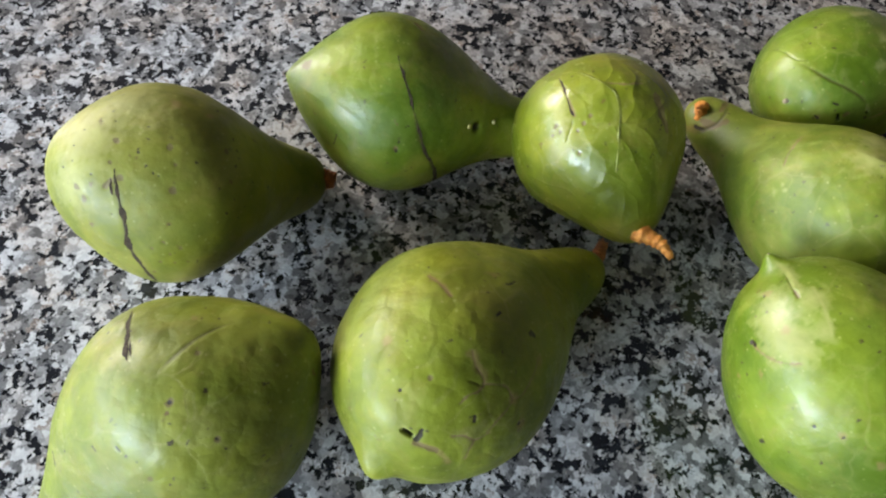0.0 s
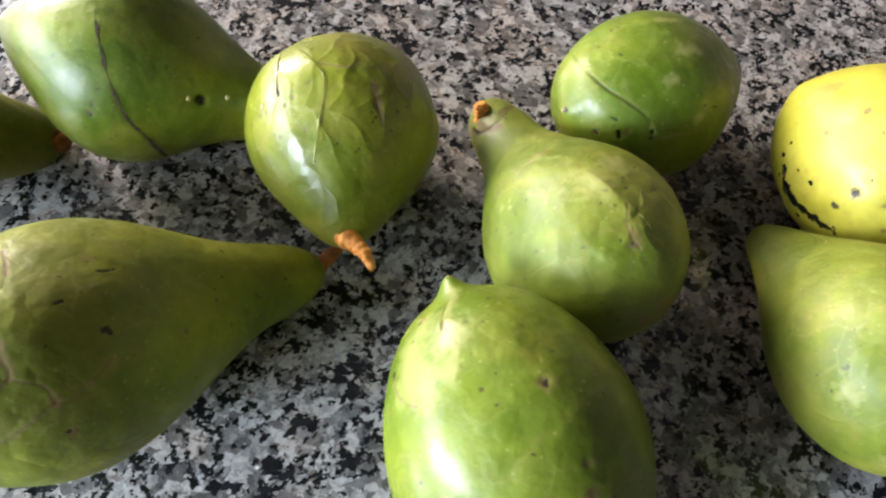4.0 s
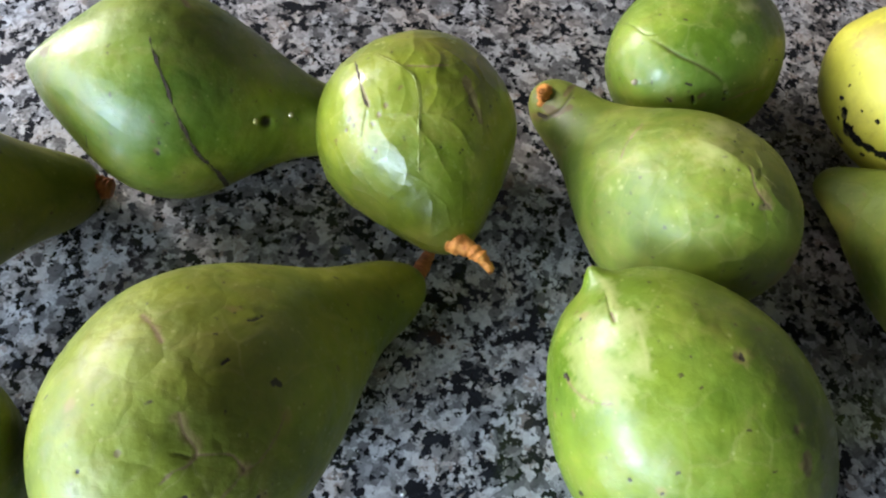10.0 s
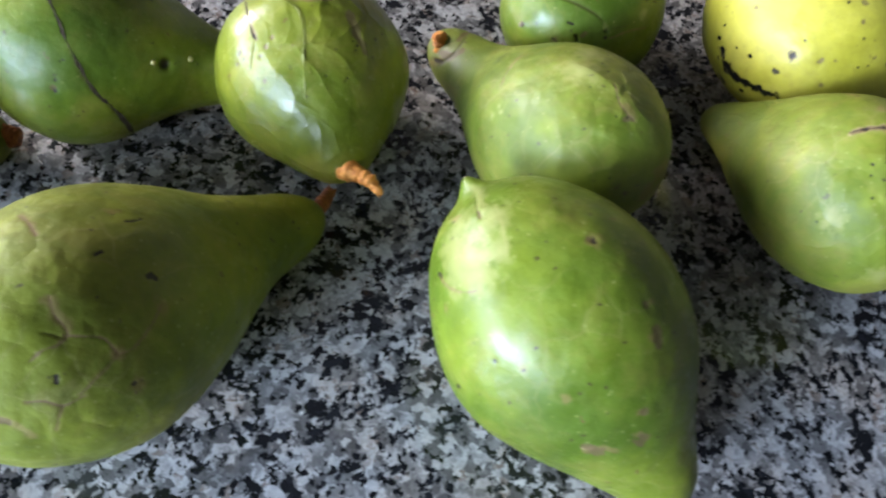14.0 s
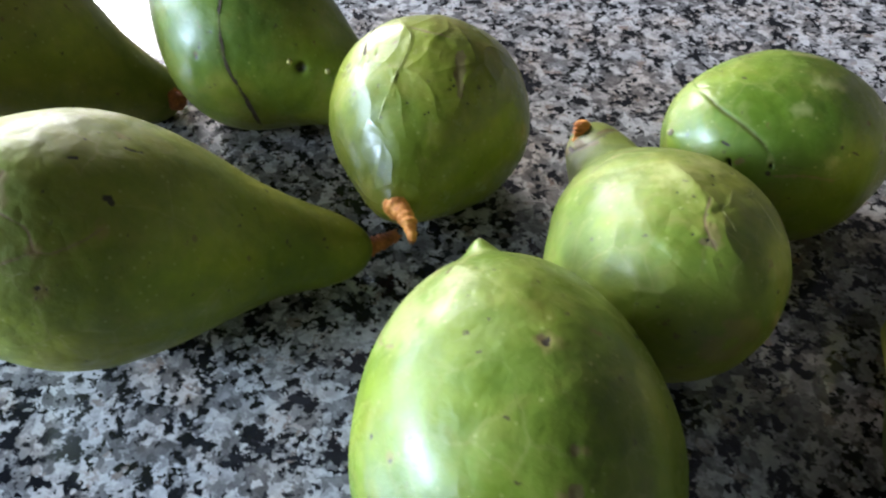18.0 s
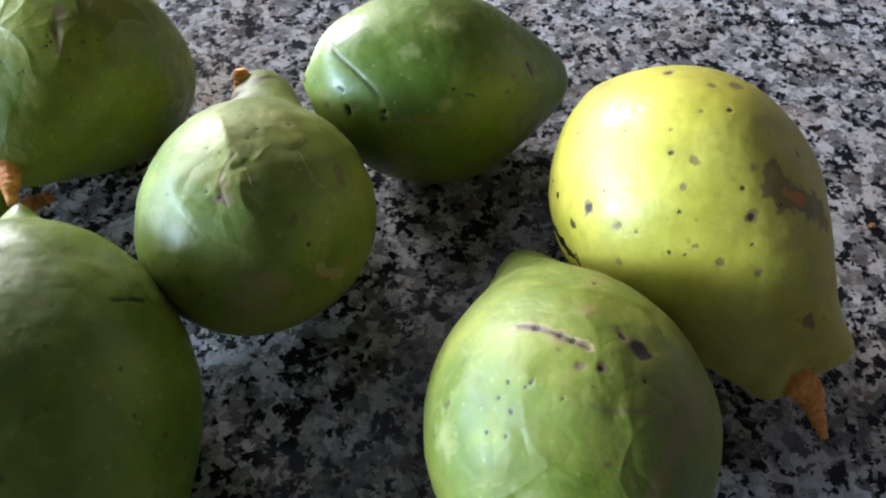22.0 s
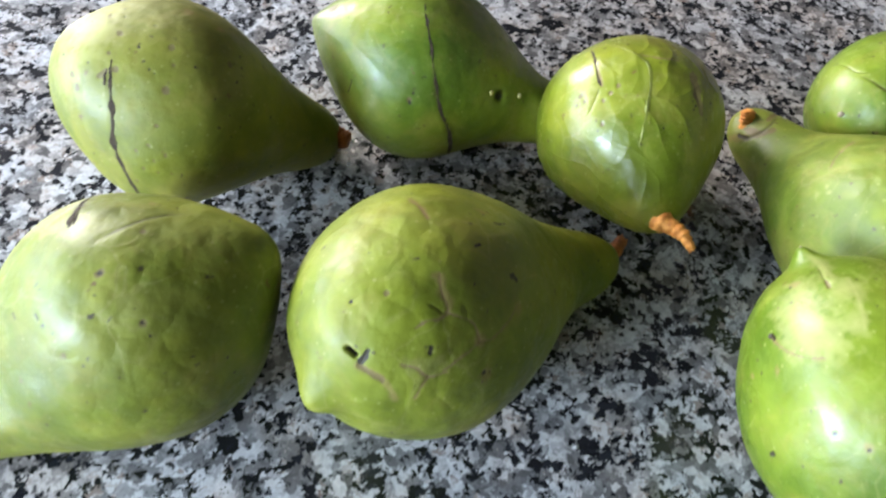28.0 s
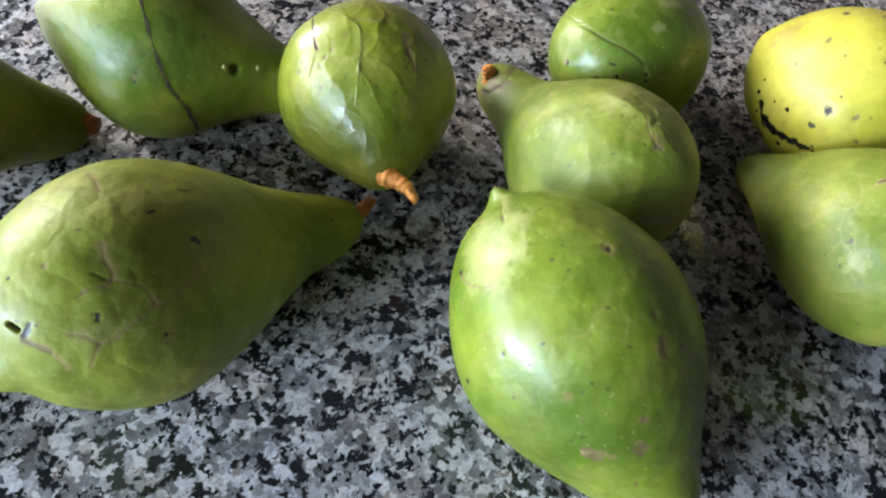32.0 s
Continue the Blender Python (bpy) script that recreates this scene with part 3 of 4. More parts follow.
        for vert in bm.verts:
            vert.co = vert.co - 0.4 * vert.co.dot(Vector(normal[j])) * Vector(normal[j]) + Vector(place[j] - base)
        for face in bm.faces:
            face.smooth = True
        part("sap_drop", bm, SAP, rind, "shiny amber drop of dried sap")
    return top


def stem(top, name, points, radii, material, label, seed, flat=1.0, frayed=False):
    """A short woody stem along points in the world, ringed and uneven."""
    rng = random.Random(seed)
    points = [Vector(p) for p in points]
    bm, rings, steps, sides = bmesh.new(), [], 36, 16
    for i in range(steps + 1):
        s = i / steps * (len(points) - 1)
        j = min(int(s), len(points) - 2)
        f = s - j
        f2 = f * f * (3 - 2 * f)
        at = points[j].lerp(points[j + 1], f)
        way = (points[min(j + 2, len(points) - 1)] - points[j]).lerp(points[j + 1] - points[max(j - 1, 0)], 1 - f2).normalized()
        side = way.cross(Vector((0, 0, 1))).normalized()
        up = side.cross(way)
        r = radii[j] + (radii[j + 1] - radii[j]) * f
        r *= 1 + 0.085 * math.sin(i * 1.15 + rng.uniform(-0.3, 0.3)) + 0.28 * math.exp(-((i / steps - 0.16) / 0.10) ** 2) + rng.uniform(-0.05, 0.05)
        loop = []
        for a in range(sides):
            ang = 2 * math.pi * a / sides
            rr = r * (1 + rng.uniform(-0.09, 0.09) * (2.4 if flat < 1 else 1))
            tail = way * rng.uniform(0, 1.5 * r) if frayed and i == steps else Vector()
            loop.append(bm.verts.new(at + side * math.cos(ang) * rr + up * math.sin(ang) * rr * flat + tail))
        rings.append(loop)
    for low, high in zip(rings[:-1], rings[1:]):
        for a in range(sides):
            bm.faces.new((low[a], low[(a + 1) % sides], high[(a + 1) % sides], high[a]))
    bm.faces.new(list(reversed(rings[0]))), bm.faces.new(rings[-1])
    for face in bm.faces:
        face.smooth = True
    bmesh.ops.recalc_face_normals(bm, faces=bm.faces)
    bmesh.ops.translate(bm, verts=bm.verts, vec=-top.location)
    return part(name, bm, material, top, label)


def blossom_tip(top, at, size, seed, label="small dry brown tip"):
    """The dry remnant at the blossom end."""
    rng = random.Random(seed)
    bm = bmesh.new()
    bmesh.ops.create_icosphere(bm, subdivisions=2, radius=size)
    for vert in bm.verts:
        vert.co *= 1 + rng.uniform(-0.22, 0.22)
        vert.co += Vector(at) - top.location
    for face in bm.faces:
        face.smooth = True
    return part("blossom_tip", bm, TIP, top, label)


fruit("A", (-0.1270, 0.1373, 0.0671), 0.5015, -0.5805, 0.1143, -0.0044, -0.0009, (-5.011, -5.512, -4.693, -4.789, -6.493, -6.990, -6.454, -6.004))
fruit("B", (-0.0558, 0.2004, 0.0535), 0.0626, -0.2950, 0.1184, 0.0017, -0.0048, (-7.558, -5.024, -5.248, -4.568, -5.896, -7.783, -7.763, -5.729))
fruit("C", (0.0733, 0.2219, 0.0250), -1.3688, 0.1710, 0.0809, -0.0022, 0.0068, (-4.039, -5.731, -5.235, -4.757, -5.794, -5.882, -5.930, -6.529))
fruit("D", (0.1930, 0.1299, 0.0563), 2.1519, -0.2875, 0.1223, -0.0017, -0.0080, (-5.238, -4.837, -5.585, -4.671, -7.390, -8.312, -6.953, -6.035))
fruit("E", (0.1608, 0.2146, 0.0454), 0.6973, -0.2402, 0.0972, -0.0010, -0.0027, (-5.331, -5.644, -5.189, -5.345, -5.208, -5.585, -6.481, -5.877))
fruit("F", (0.1308, 0.1222, 0.0603), -0.9311, -0.3911, 0.1214, -0.0004, -0.0002, (-4.962, -4.975, -4.948, -4.971, -4.830, -6.200, -6.879, -5.818))
fruit("G", (-0.0110, 0.0528, 0.0661), 0.7946, -0.3970, 0.1391, 0.0061, -0.0064, (-4.939, -4.812, -5.116, -4.492, -6.505, -7.315, -6.655, -5.926))
fruit("H", (-0.0307, 0.0832, 0.0682), -2.4917, -0.4886, 0.1448, -0.0093, -0.0058, (-5.696, -5.348, -4.184, -5.539, -6.590, -7.406, -8.152, -8.881))
fruit("I", (0.2509, 0.2446, 0.0502), -0.6023, -0.2576, 0.1134, -0.0018, 0.0048, (-5.959, -4.571, -5.757, -4.875, -5.217, -6.395, -6.174, -5.900))
fruit("J", (0.2949, 0.1041, 0.0481), 2.0522, -0.3019, 0.1075, -0.0018, 0.0034, (-5.048, -4.949, -5.081, -5.163, -5.585, -6.753, -7.368, -6.480))
mark("A", "pale", 9.7, (0.063, 89))
mark("A", "pale", 8.7, (0.187, 72))
mark("A", "pale", 6.5, (0.024, 156))
mark("D", "lap", 0.9, (0.908, 1), (0.840, 38), (0.827, 73), (0.891, 127))
# the scar and dark marks round D's neck fold paint its shaded side
mark("D", "scar", 1.5, (0.876, 42), (0.826, 49), (0.804, 69))
mark("D", "dark", 0.8, (0.891, 24), (0.857, 30))
mark("D", "scar", 1.0, (0.851, 80), (0.888, 125))
mark("D", "pink", 1.4, (0.929, 1), (0.865, 31))
mark("D", "crease", 0.8, (0.478, 55), (0.494, 63), (0.485, 70))
mark("D", "scar", 1.9, (0.236, 143), (0.218, 146))
mark("D", "pink", 2.2, (0.063, -174), (0.130, -169))
mark("D", "pink", 3.1, (0.001, -62), (0.012, -124))
mark("D", "dark", 0.6, (0.066, 155))
mark("D", "dark", 0.5, (0.222, 80))
mark("D", "dark", 0.5, (0.276, 101))
mark("D", "dark", 0.5, (0.239, 98))
mark("D", "dark", 0.5, (0.315, 114))
mark("D", "dark", 0.5, (0.408, 129))
mark("D", "dark", 0.5, (0.102, 85))
mark("D", "pale", 5.7, (0.288, 84))
mark("D", "pale", 4.9, (0.333, 102))
mark("E", "crease", 0.4, (0.213, 154), (0.246, 154), (0.332, 154))
mark("E", "crease", 0.9, (0.239, -8), (0.084, 47), (0.084, 77))
mark("F", "pale", 5.3, (0.087, 155), (0.130, 146), (0.153, 139))
mark("F", "pale", 4.0, (0.078, 115))
mark("F", "pale", 3.8, (0.044, 148))
mark("F", "pale", 3.0, (0.151, 123))
mark("F", "dark", 1.2, (0.246, 83))
mark("F", "dark", 0.9, (0.124, 171))
mark("F", "dark", 0.6, (0.037, 159))
mark("F", "dark", 0.6, (0.382, 180))
mark("F", "dark", 0.4, (0.398, 140))
mark("F", "dark", 0.7, (0.352, 149))
mark("F", "pink", 2.2, (0.246, 83))
mark("F", "pink", 1.5, (0.680, 114))
mark("F", "pink", 1.1, (0.627, 109))
mark("F", "pink", 1.3, (0.493, 88))
mark("F", "pink", 1.0, (0.432, 80))
mark("F", "pink", 1.2, (0.652, 143), (0.663, 136), (0.687, 131))
mark("F", "scar", 1.7, (0.488, 85), (0.517, 86))
mark("F", "scar", 1.1, (0.238, 84))
mark("F", "scar", 1.4, (0.633, 107))
mark("F", "scar", 2.4, (0.699, 113))
mark("F", "scar", 2.4, (0.673, 138))
mark("F", "scar", 1.0, (0.429, 83))
mark("F", "dark", 0.6, (0.241, 37), (0.238, 23))
mark("G", "lump", 6.7, (0.022, -121))
mark("G", "lump", 4.5, (0.033, -129))
mark("I", "scar", 1.8, (0.157, 85))
mark("I", "scar", 2.1, (0.282, 71))
mark("I", "scar", 1.2, (0.257, 82))
mark("I", "scar", 1.4, (0.166, 122))
mark("I", "scar", 0.8, (0.212, 117))
mark("I", "scar", 1.1, (0.140, 151))
mark("I", "scar", 0.8, (0.239, 127))
mark("I", "scar", 0.9, (0.308, 112))
mark("I", "scar", 0.7, (0.311, 98))
mark("I", "scar", 1.3, (0.398, 113))
mark("I", "scar", 1.3, (0.418, 153))
mark("I", "scar", 2.0, (0.567, 107))
mark("I", "scar", 0.9, (0.436, 122))
mark("I", "scar", 1.2, (0.616, 128))
mark("I", "scar", 1.1, (0.486, 164))
mark("I", "scar", 0.6, (0.457, 148))
mark("I", "scar", 0.7, (0.558, 132))
mark("I", "scar", 0.9, (0.675, 116))
mark("I", "scar", 1.9, (0.827, 100))
mark("I", "scar", 0.9, (0.496, 69))
mark("I", "scar", 2.4, (0.339, 160))
mark("I", "dark", 0.9, (0.340, 88))
mark("I", "dark", 0.7, (0.355, 118))
mark("I", "dark", 1.4, (0.339, 160))
mark("I", "dark", 1.3, (0.338, 174))
mark("I", "dark", 0.7, (0.478, 129))
mark("I", "dark", 0.7, (0.505, 104))
mark("I", "dark", 0.6, (0.537, 143))
mark("I", "dark", 1.0, (0.157, 85))
mark("I", "dark", 0.9, (0.567, 107))
mark("I", "dark", 0.4, (0.555, 133))
mark("I", "dark", 0.4, (0.560, 138))
mark("I", "dark", 0.4, (0.331, 149))
mark("I", "dark", 0.5, (0.430, 79))
mark("I", "dark", 0.4, (0.576, 92))
mark("I", "dark", 0.4, (0.616, 112))
mark("I", "scar", 3.8, (0.509, 90), (0.540, 91), (0.572, 85))
mark("I", "scar", 3.4, (0.572, 85), (0.610, 74), (0.636, 67))
mark("I", "scar", 1.9, (0.636, 67), (0.661, 62))
mark("I", "orange", 1.5, (0.561, 87), (0.585, 80))
mark("I", "black", 1.6, (0.215, -160), (0.275, -163), (0.342, -168), (0.400, -173))
mark("I", "lump", 8.5, (0.950, 48))
mark("I", "lump", 8.0, (0.940, 160))
mark("I", "black", 0.8, (0.130, -164))
mark("I", "black", 1.0, (0.177, -154))
mark("I", "black", 1.0, (0.224, -163))
mark("I", "black", 1.2, (0.297, -166))
mark("I", "black", 1.0, (0.348, -171))
mark("I", "black", 0.5, (0.109, -176))
mark("I", "black", 0.5, (0.190, -176))
mark("I", "black", 0.7, (0.244, 179))
mark("I", "black", 0.8, (0.322, -156))
mark("I", "black", 0.9, (0.268, -148))
mark("F", "scar", 1.2, (0.637, 141), (0.660, 138))
mark("F", "tan", 0.6, (0.641, 143), (0.656, 139))
mark("F", "dark", 0.5, (0.378, 179))
mark("F", "pink", 0.9, (0.032, 158), (0.032, 149))
mark("F", "pale", 1.6, (0.004, 109), (0.041, 121))
mark("G", "crease", 0.7, (0.163, 117), (0.177, 121), (0.190, 125))
mark("I", "orange", 0.8, (0.769, 63), (0.782, 61))
mark("I", "pink", 5.7, (0.049, 122))
mark("I", "pink", 3.1, (0.044, 143))
mark("I", "pink", 3.0, (0.061, 103))
mark("I", "dark", 2.8, (0.229, -158))
mark("I", "dark", 2.2, (0.307, -164))
mark("I", "dark", 1.7, (0.177, -160))
mark("I", "dark", 2.6, (0.257, -139))

mark("I", "dent", 5.0, (0.940, 131))
mark("I", "black", 1.7, (0.207, -158))
mark("I", "black", 2.5, (0.258, -160))
mark("I", "black", 2.2, (0.303, -165))
mark("I", "black", 1.4, (0.161, -163))
mark("J", "tan", 1.1, (0.368, 67), (0.340, 75), (0.316, 80), (0.296, 86), (0.279, 90))
mark("J", "scar", 0.9, (0.364, 68), (0.341, 75), (0.311, 81), (0.281, 89))
mark("J", "dark", 0.9, (0.345, 74))
mark("J", "dark", 0.6, (0.311, 81))
mark("J", "dark", 0.8, (0.298, 85))
mark("J", "pink", 1.1, (0.353, 72))
mark("J", "pink", 1.1, (0.325, 78))
mark("J", "pink", 1.1, (0.290, 88))
mark("J", "dark", 0.2, (0.375, 66), (0.342, 75), (0.309, 82), (0.276, 90))
mark("J", "dark", 2.1, (0.280, 109))
mark("J", "dark", 0.7, (0.304, 103))
mark("J", "dark", 0.5, (0.481, 100))
mark("J", "dark", 0.6, (0.236, 93))
mark("J", "dark", 0.4, (0.249, 60))
mark("J", "dark", 0.4, (0.235, 69))
mark("J", "dark", 0.4, (0.192, 78))
mark("J", "scar", 2.7, (0.280, 109))
mark("J", "scar", 1.1, (0.244, 86))
mark("J", "pink", 1.2, (0.304, 103))
mark("J", "pink", 1.2, (0.374, 93))
mark("J", "pink", 1.2, (0.481, 100))
mark("J", "pink", 3.2, (0.181, 133))
mark("J", "pink", 1.2, (0.303, 80))
mark("J", "pink", 2.0, (0.208, 126))
mark("J", "pink", 2.4, (0.136, 125), (0.097, 124), (0.063, 123))
mark("J", "pale", 4.7, (0.021, 44))
mark("J", "pale", 3.5, (0.013, 96))
mark("J", "pale", 3.2, (0.069, -8))
mark("J", "pale", 2.7, (0.073, 50))
mark("J", "pale", 3.5, (0.240, 23))
mark("J", "dark", 1.6, (0.016, 6))
mark("J", "dark", 1.2, (0.036, 127))
mark("J", "dark", 0.8, (0.268, 17))
mark("J", "crease", 0.8, (0.723, 58), (0.726, 77), (0.814, 101))
mark("A", "crack_shade", 0.35, (0.104, 133), (0.109, 146))
mark("A", "crack_shade", 0.9, (0.112, 126), (0.114, 137), (0.127, 153), (0.146, 168), (0.166, -179), (0.212, -168), (0.297, -150))
mark("A", "dark", 0.4, (0.015, 124))
mark("A", "dark", 0.4, (0.031, 116))
mark("A", "dark", 0.4, (0.038, 95))
mark("A", "dark", 0.4, (0.065, 132))
mark("A", "dark", 0.4, (0.067, 81))
mark("A", "dark", 0.4, (0.107, 81))
mark("A", "dark", 0.4, (0.114, 162))
mark("A", "dark", 0.4, (0.135, 86))
mark("A", "dark", 0.4, (0.166, 114))
mark("A", "dark", 0.4, (0.196, 127))
mark("A", "dark", 0.4, (0.202, 97))
mark("A", "dark", 0.4, (0.208, 129))
mark("A", "dark", 0.4, (0.244, 157))
mark("A", "pink", 1.4, (0.382, 92))
mark("A", "pink", 2.2, (0.293, 82))
mark("A", "scar", 0.6, (0.221, 176))
mark("A", "scar", 0.6, (0.228, -164))
mark("A", "scar", 0.6, (0.241, 169))
mark("A", "scar", 0.6, (0.255, -176))
mark("A", "scar", 0.6, (0.261, -164))
mark("A", "scar", 0.6, (0.268, 176))
mark("A", "scar", 0.6, (0.289, 170))
mark("A", "scar", 0.6, (0.293, -178))
mark("A", "scar", 0.8, (0.093, 141), (0.102, 135))
mark("A", "scar", 0.8, (0.104, 120))
mark("A", "scar", 0.8, (0.251, 122))
mark("A", "scar", 0.9, (0.405, 113))
mark("A", "scar", 1.0, (0.124, 104))
mark("A", "scar", 1.2, (0.038, 150))
mark("A", "scar", 1.2, (0.124, 132))
mark("A", "scar", 1.2, (0.241, 112))
mark("A", "scar", 1.2, (0.241, 136))
mark("A", "scar", 1.3, (0.056, 160))
mark("B", "crack_shade", 0.45, (0.318, 101), (0.337, 111), (0.363, 121), (0.393, 132))
mark("B", "crack_shade", 0.8, (0.393, 132), (0.428, 145), (0.471, 157), (0.518, 168), (0.561, -176), (0.588, -155))
mark("B", "crest", 0.3, (0.032, -133))
mark("B", "crest", 0.5, (0.024, 150), (0.097, 147), (0.160, 156), (0.205, 163))
mark("B", "dark", 0.35, (0.183, -176), (0.183, 171))
mark("B", "dark", 0.35, (0.382, 143), (0.393, 142))
mark("B", "dark", 0.6, (0.374, 153))
mark("B", "dark", 0.8, (0.374, 159))
mark("B", "drop", 0, (0.626, 136))
mark("B", "drop", 0, (0.732, 127))
mark("B", "hole", 2.0, (0.660, 136))
mark("B", "scar", 1.0, (0.389, 68), (0.405, 74))
mark("B", "scar", 1.2, (0.370, 158))
mark("B", "scar", 2.2, (0.058, 100))
mark("C", "crack_shade", 0.45, (0.297, 125), (0.397, 125), (0.490, 126), (0.549, 127))
mark("C", "crease", 0.8, (0.549, 127), (0.580, 131), (0.615, 138), (0.630, 143))
mark("C", "crest", 0.41, (0.467, 76), (0.522, 70), (0.592, 62), (0.667, 52))
mark("C", "crest", 0.41, (0.813, 107), (0.883, 89), (0.962, 78))
mark("C", "crest", 0.41, (0.813, 125), (0.860, 125), (0.898, 127))
mark("C", "crest", 0.47, (0.471, 100), (0.486, 88), (0.475, 77), (0.428, 68), (0.351, 63))
mark("C", "crest", 0.47, (0.506, 85), (0.576, 84), (0.649, 86), (0.693, 89))
mark("C", "crest", 0.47, (0.529, 82), (0.584, 78), (0.622, 81), (0.656, 86))
mark("C", "crest", 0.61, (0.522, 158), (0.588, 159), (0.667, 163), (0.749, 165))
mark("C", "crest", 0.74, (0.645, 128), (0.714, 122), (0.772, 120), (0.813, 128), (0.834, 145))
mark("C", "dark", 0.45, (0.637, 66))
mark("C", "dark", 0.45, (0.649, 63))
mark("C", "dark", 0.45, (0.663, 49))
mark("C", "dark", 0.45, (0.667, 64))
mark("C", "dark", 0.45, (0.759, 89))
mark("C", "dark", 0.45, (0.766, 71))
mark("C", "dark", 0.45, (0.776, 73))
mark("C", "flap", 1.01, (0.275, 122), (0.329, 114), (0.416, 106), (0.467, 101), (0.522, 96), (0.584, 96), (0.656, 99), (0.721, 103), (0.766, 107), (0.810, 114))
mark("C", "pale", 2.6, (0.443, 132), (0.529, 135))
mark("C", "scar", 0.8, (0.564, 146))
mark("C", "scar", 0.8, (0.580, 117))
mark("C", "scar", 0.8, (0.599, 123))
mark("C", "scar", 0.8, (0.615, 129))
mark("C", "scar", 0.8, (0.689, 136))
mark("C", "scar", 1.0, (0.541, 140))
mark("C", "scar", 1.1, (0.572, 140))
mark("C", "scar", 1.2, (0.611, 63), (0.656, 57))
mark("C", "scar", 1.7, (0.529, 69), (0.568, 66), (0.611, 63))
mark("C", "seam", 0.6, (0.463, 99), (0.482, 88), (0.475, 77))
mark("C", "seam", 0.8, (0.397, 125), (0.494, 125), (0.553, 126))
mark("D", "crest", 0.42, (0.408, 37), (0.333, 44), (0.344, 60), (0.297, 58), (0.261, 60))
mark("D", "crest", 0.51, (0.109, 58), (0.114, 63), (0.124, 68))
mark("D", "crest", 0.59, (0.052, 127), (0.063, 135), (0.054, 148))
mark("D", "crest", 0.59, (0.109, 26), (0.080, 32), (0.058, 43), (0.052, 60))
mark("D", "crest", 0.59, (0.443, 62), (0.366, 75), (0.289, 84), (0.212, 89), (0.151, 89), (0.107, 78), (0.086, 55))
mark("D", "crest", 0.68, (0.135, 22), (0.077, 32), (0.052, 43), (0.046, 61), (0.052, 70))
mark("D", "crest", 0.85, (0.374, 81), (0.304, 86), (0.241, 89), (0.183, 91), (0.127, 91), (0.086, 85))
mark("D", "crest", 0.94, (0.163, 97), (0.127, 96), (0.088, 99), (0.069, 107), (0.052, 127))
mark("D", "crest", 0.94, (0.382, 80), (0.248, 89), (0.183, 95), (0.163, 97))
mark("D", "dark", 0.5, (0.119, 78))
mark("D", "flap", 0.57, (0.163, 97), (0.143, 100), (0.119, 103))
mark("D", "flap", 0.57, (0.231, 120), (0.208, 124), (0.187, 128), (0.169, 133), (0.169, 140))
mark("D", "flap", 0.66, (0.163, 97), (0.183, 102), (0.212, 105), (0.231, 108))
mark("D", "flap", 0.66, (0.297, 123), (0.261, 121), (0.238, 118), (0.218, 114))
mark("D", "pale", 0.8, (0.405, 40))
mark("D", "pale", 0.8, (0.424, 42))
mark("D", "pale", 1.2, (0.432, 35))
mark("D", "pink", 1.6, (0.127, 89), (0.107, 89))
mark("D", "pink", 2.0, (0.228, 144))
mark("D", "pink", 3.5, (0.004, 153), (0.018, -168))
mark("D", "scar", 1.2, (0.100, 82), (0.097, 86))
mark("D", "scar", 1.4, (0.231, 143), (0.224, 145))
mark("D", "seam", 0.5, (0.193, 93), (0.132, 86), (0.084, 89))
mark("D", "seam", 0.5, (0.467, 53), (0.486, 61), (0.498, 70), (0.510, 80))
mark("D", "tan", 1.6, (0.065, -180), (0.086, -170), (0.112, -166))
mark("E", "dark", 0.35, (0.034, 171), (0.046, 174))
mark("E", "dark", 0.4, (0.455, 142), (0.482, 143))
mark("E", "dark", 0.5, (0.071, 145), (0.084, 147))
mark("E", "dark", 0.5, (0.580, 157))
mark("E", "dark", 0.7, (0.408, 140))
mark("E", "dark", 0.8, (0.199, 161))
mark("E", "dark", 0.8, (0.714, 124), (0.728, 129))
mark("E", "hole", 0.60, (0.095, 161), (0.102, 167))
mark("E", "hole", 0.60, (0.199, 156))
mark("E", "lap", 1.0, (0.067, 45), (0.060, 86), (0.075, 112), (0.119, 130), (0.169, 143), (0.202, 154))
mark("E", "pale", 1.1, (0.190, 153))
mark("E", "pale", 1.5, (0.261, 119), (0.297, 119))
mark("E", "pale", 1.5, (0.637, 107))
mark("E", "pale", 1.6, (0.382, 148))
mark("E", "pale", 1.6, (0.439, 106))
mark("E", "pale", 2.2, (0.370, 102), (0.424, 104))
mark("E", "pale", 2.2, (0.408, 73), (0.463, 77))
mark("E", "scar", 0.8, (0.522, 126))
mark("E", "scar", 0.9, (0.112, 161), (0.122, 158))
mark("E", "scar", 1.0, (0.042, 172))
mark("E", "scar", 1.2, (0.637, 132))
mark("E", "scar", 1.4, (0.714, 123), (0.739, 130))
mark("E", "seam", 0.5, (0.215, 162), (0.297, 158), (0.405, 158))
mark("F", "crease", 0.7, (0.010, 119), (0.036, 124), (0.065, 125))
mark("F", "crest", 0.25, (0.063, 114), (0.119, 117), (0.171, 122), (0.234, 125))
mark("F", "crest", 0.35, (0.122, 171), (0.146, 165), (0.177, 156), (0.202, 142))
mark("F", "crest", 0.6, (0.010, 110), (0.038, 119), (0.067, 121))
mark("F", "dark", 0.7, (0.122, 170), (0.130, 168))
mark("F", "dark", 0.7, (0.382, 179))
mark("F", "pale", 1.0, (0.060, 109), (0.122, 116), (0.166, 121))
mark("F", "pale", 1.3, (0.019, 114), (0.056, 120))
mark("F", "pale", 3.0, (0.054, 148))
mark("F", "pale", 4.5, (0.088, 151), (0.149, 149), (0.174, 138))
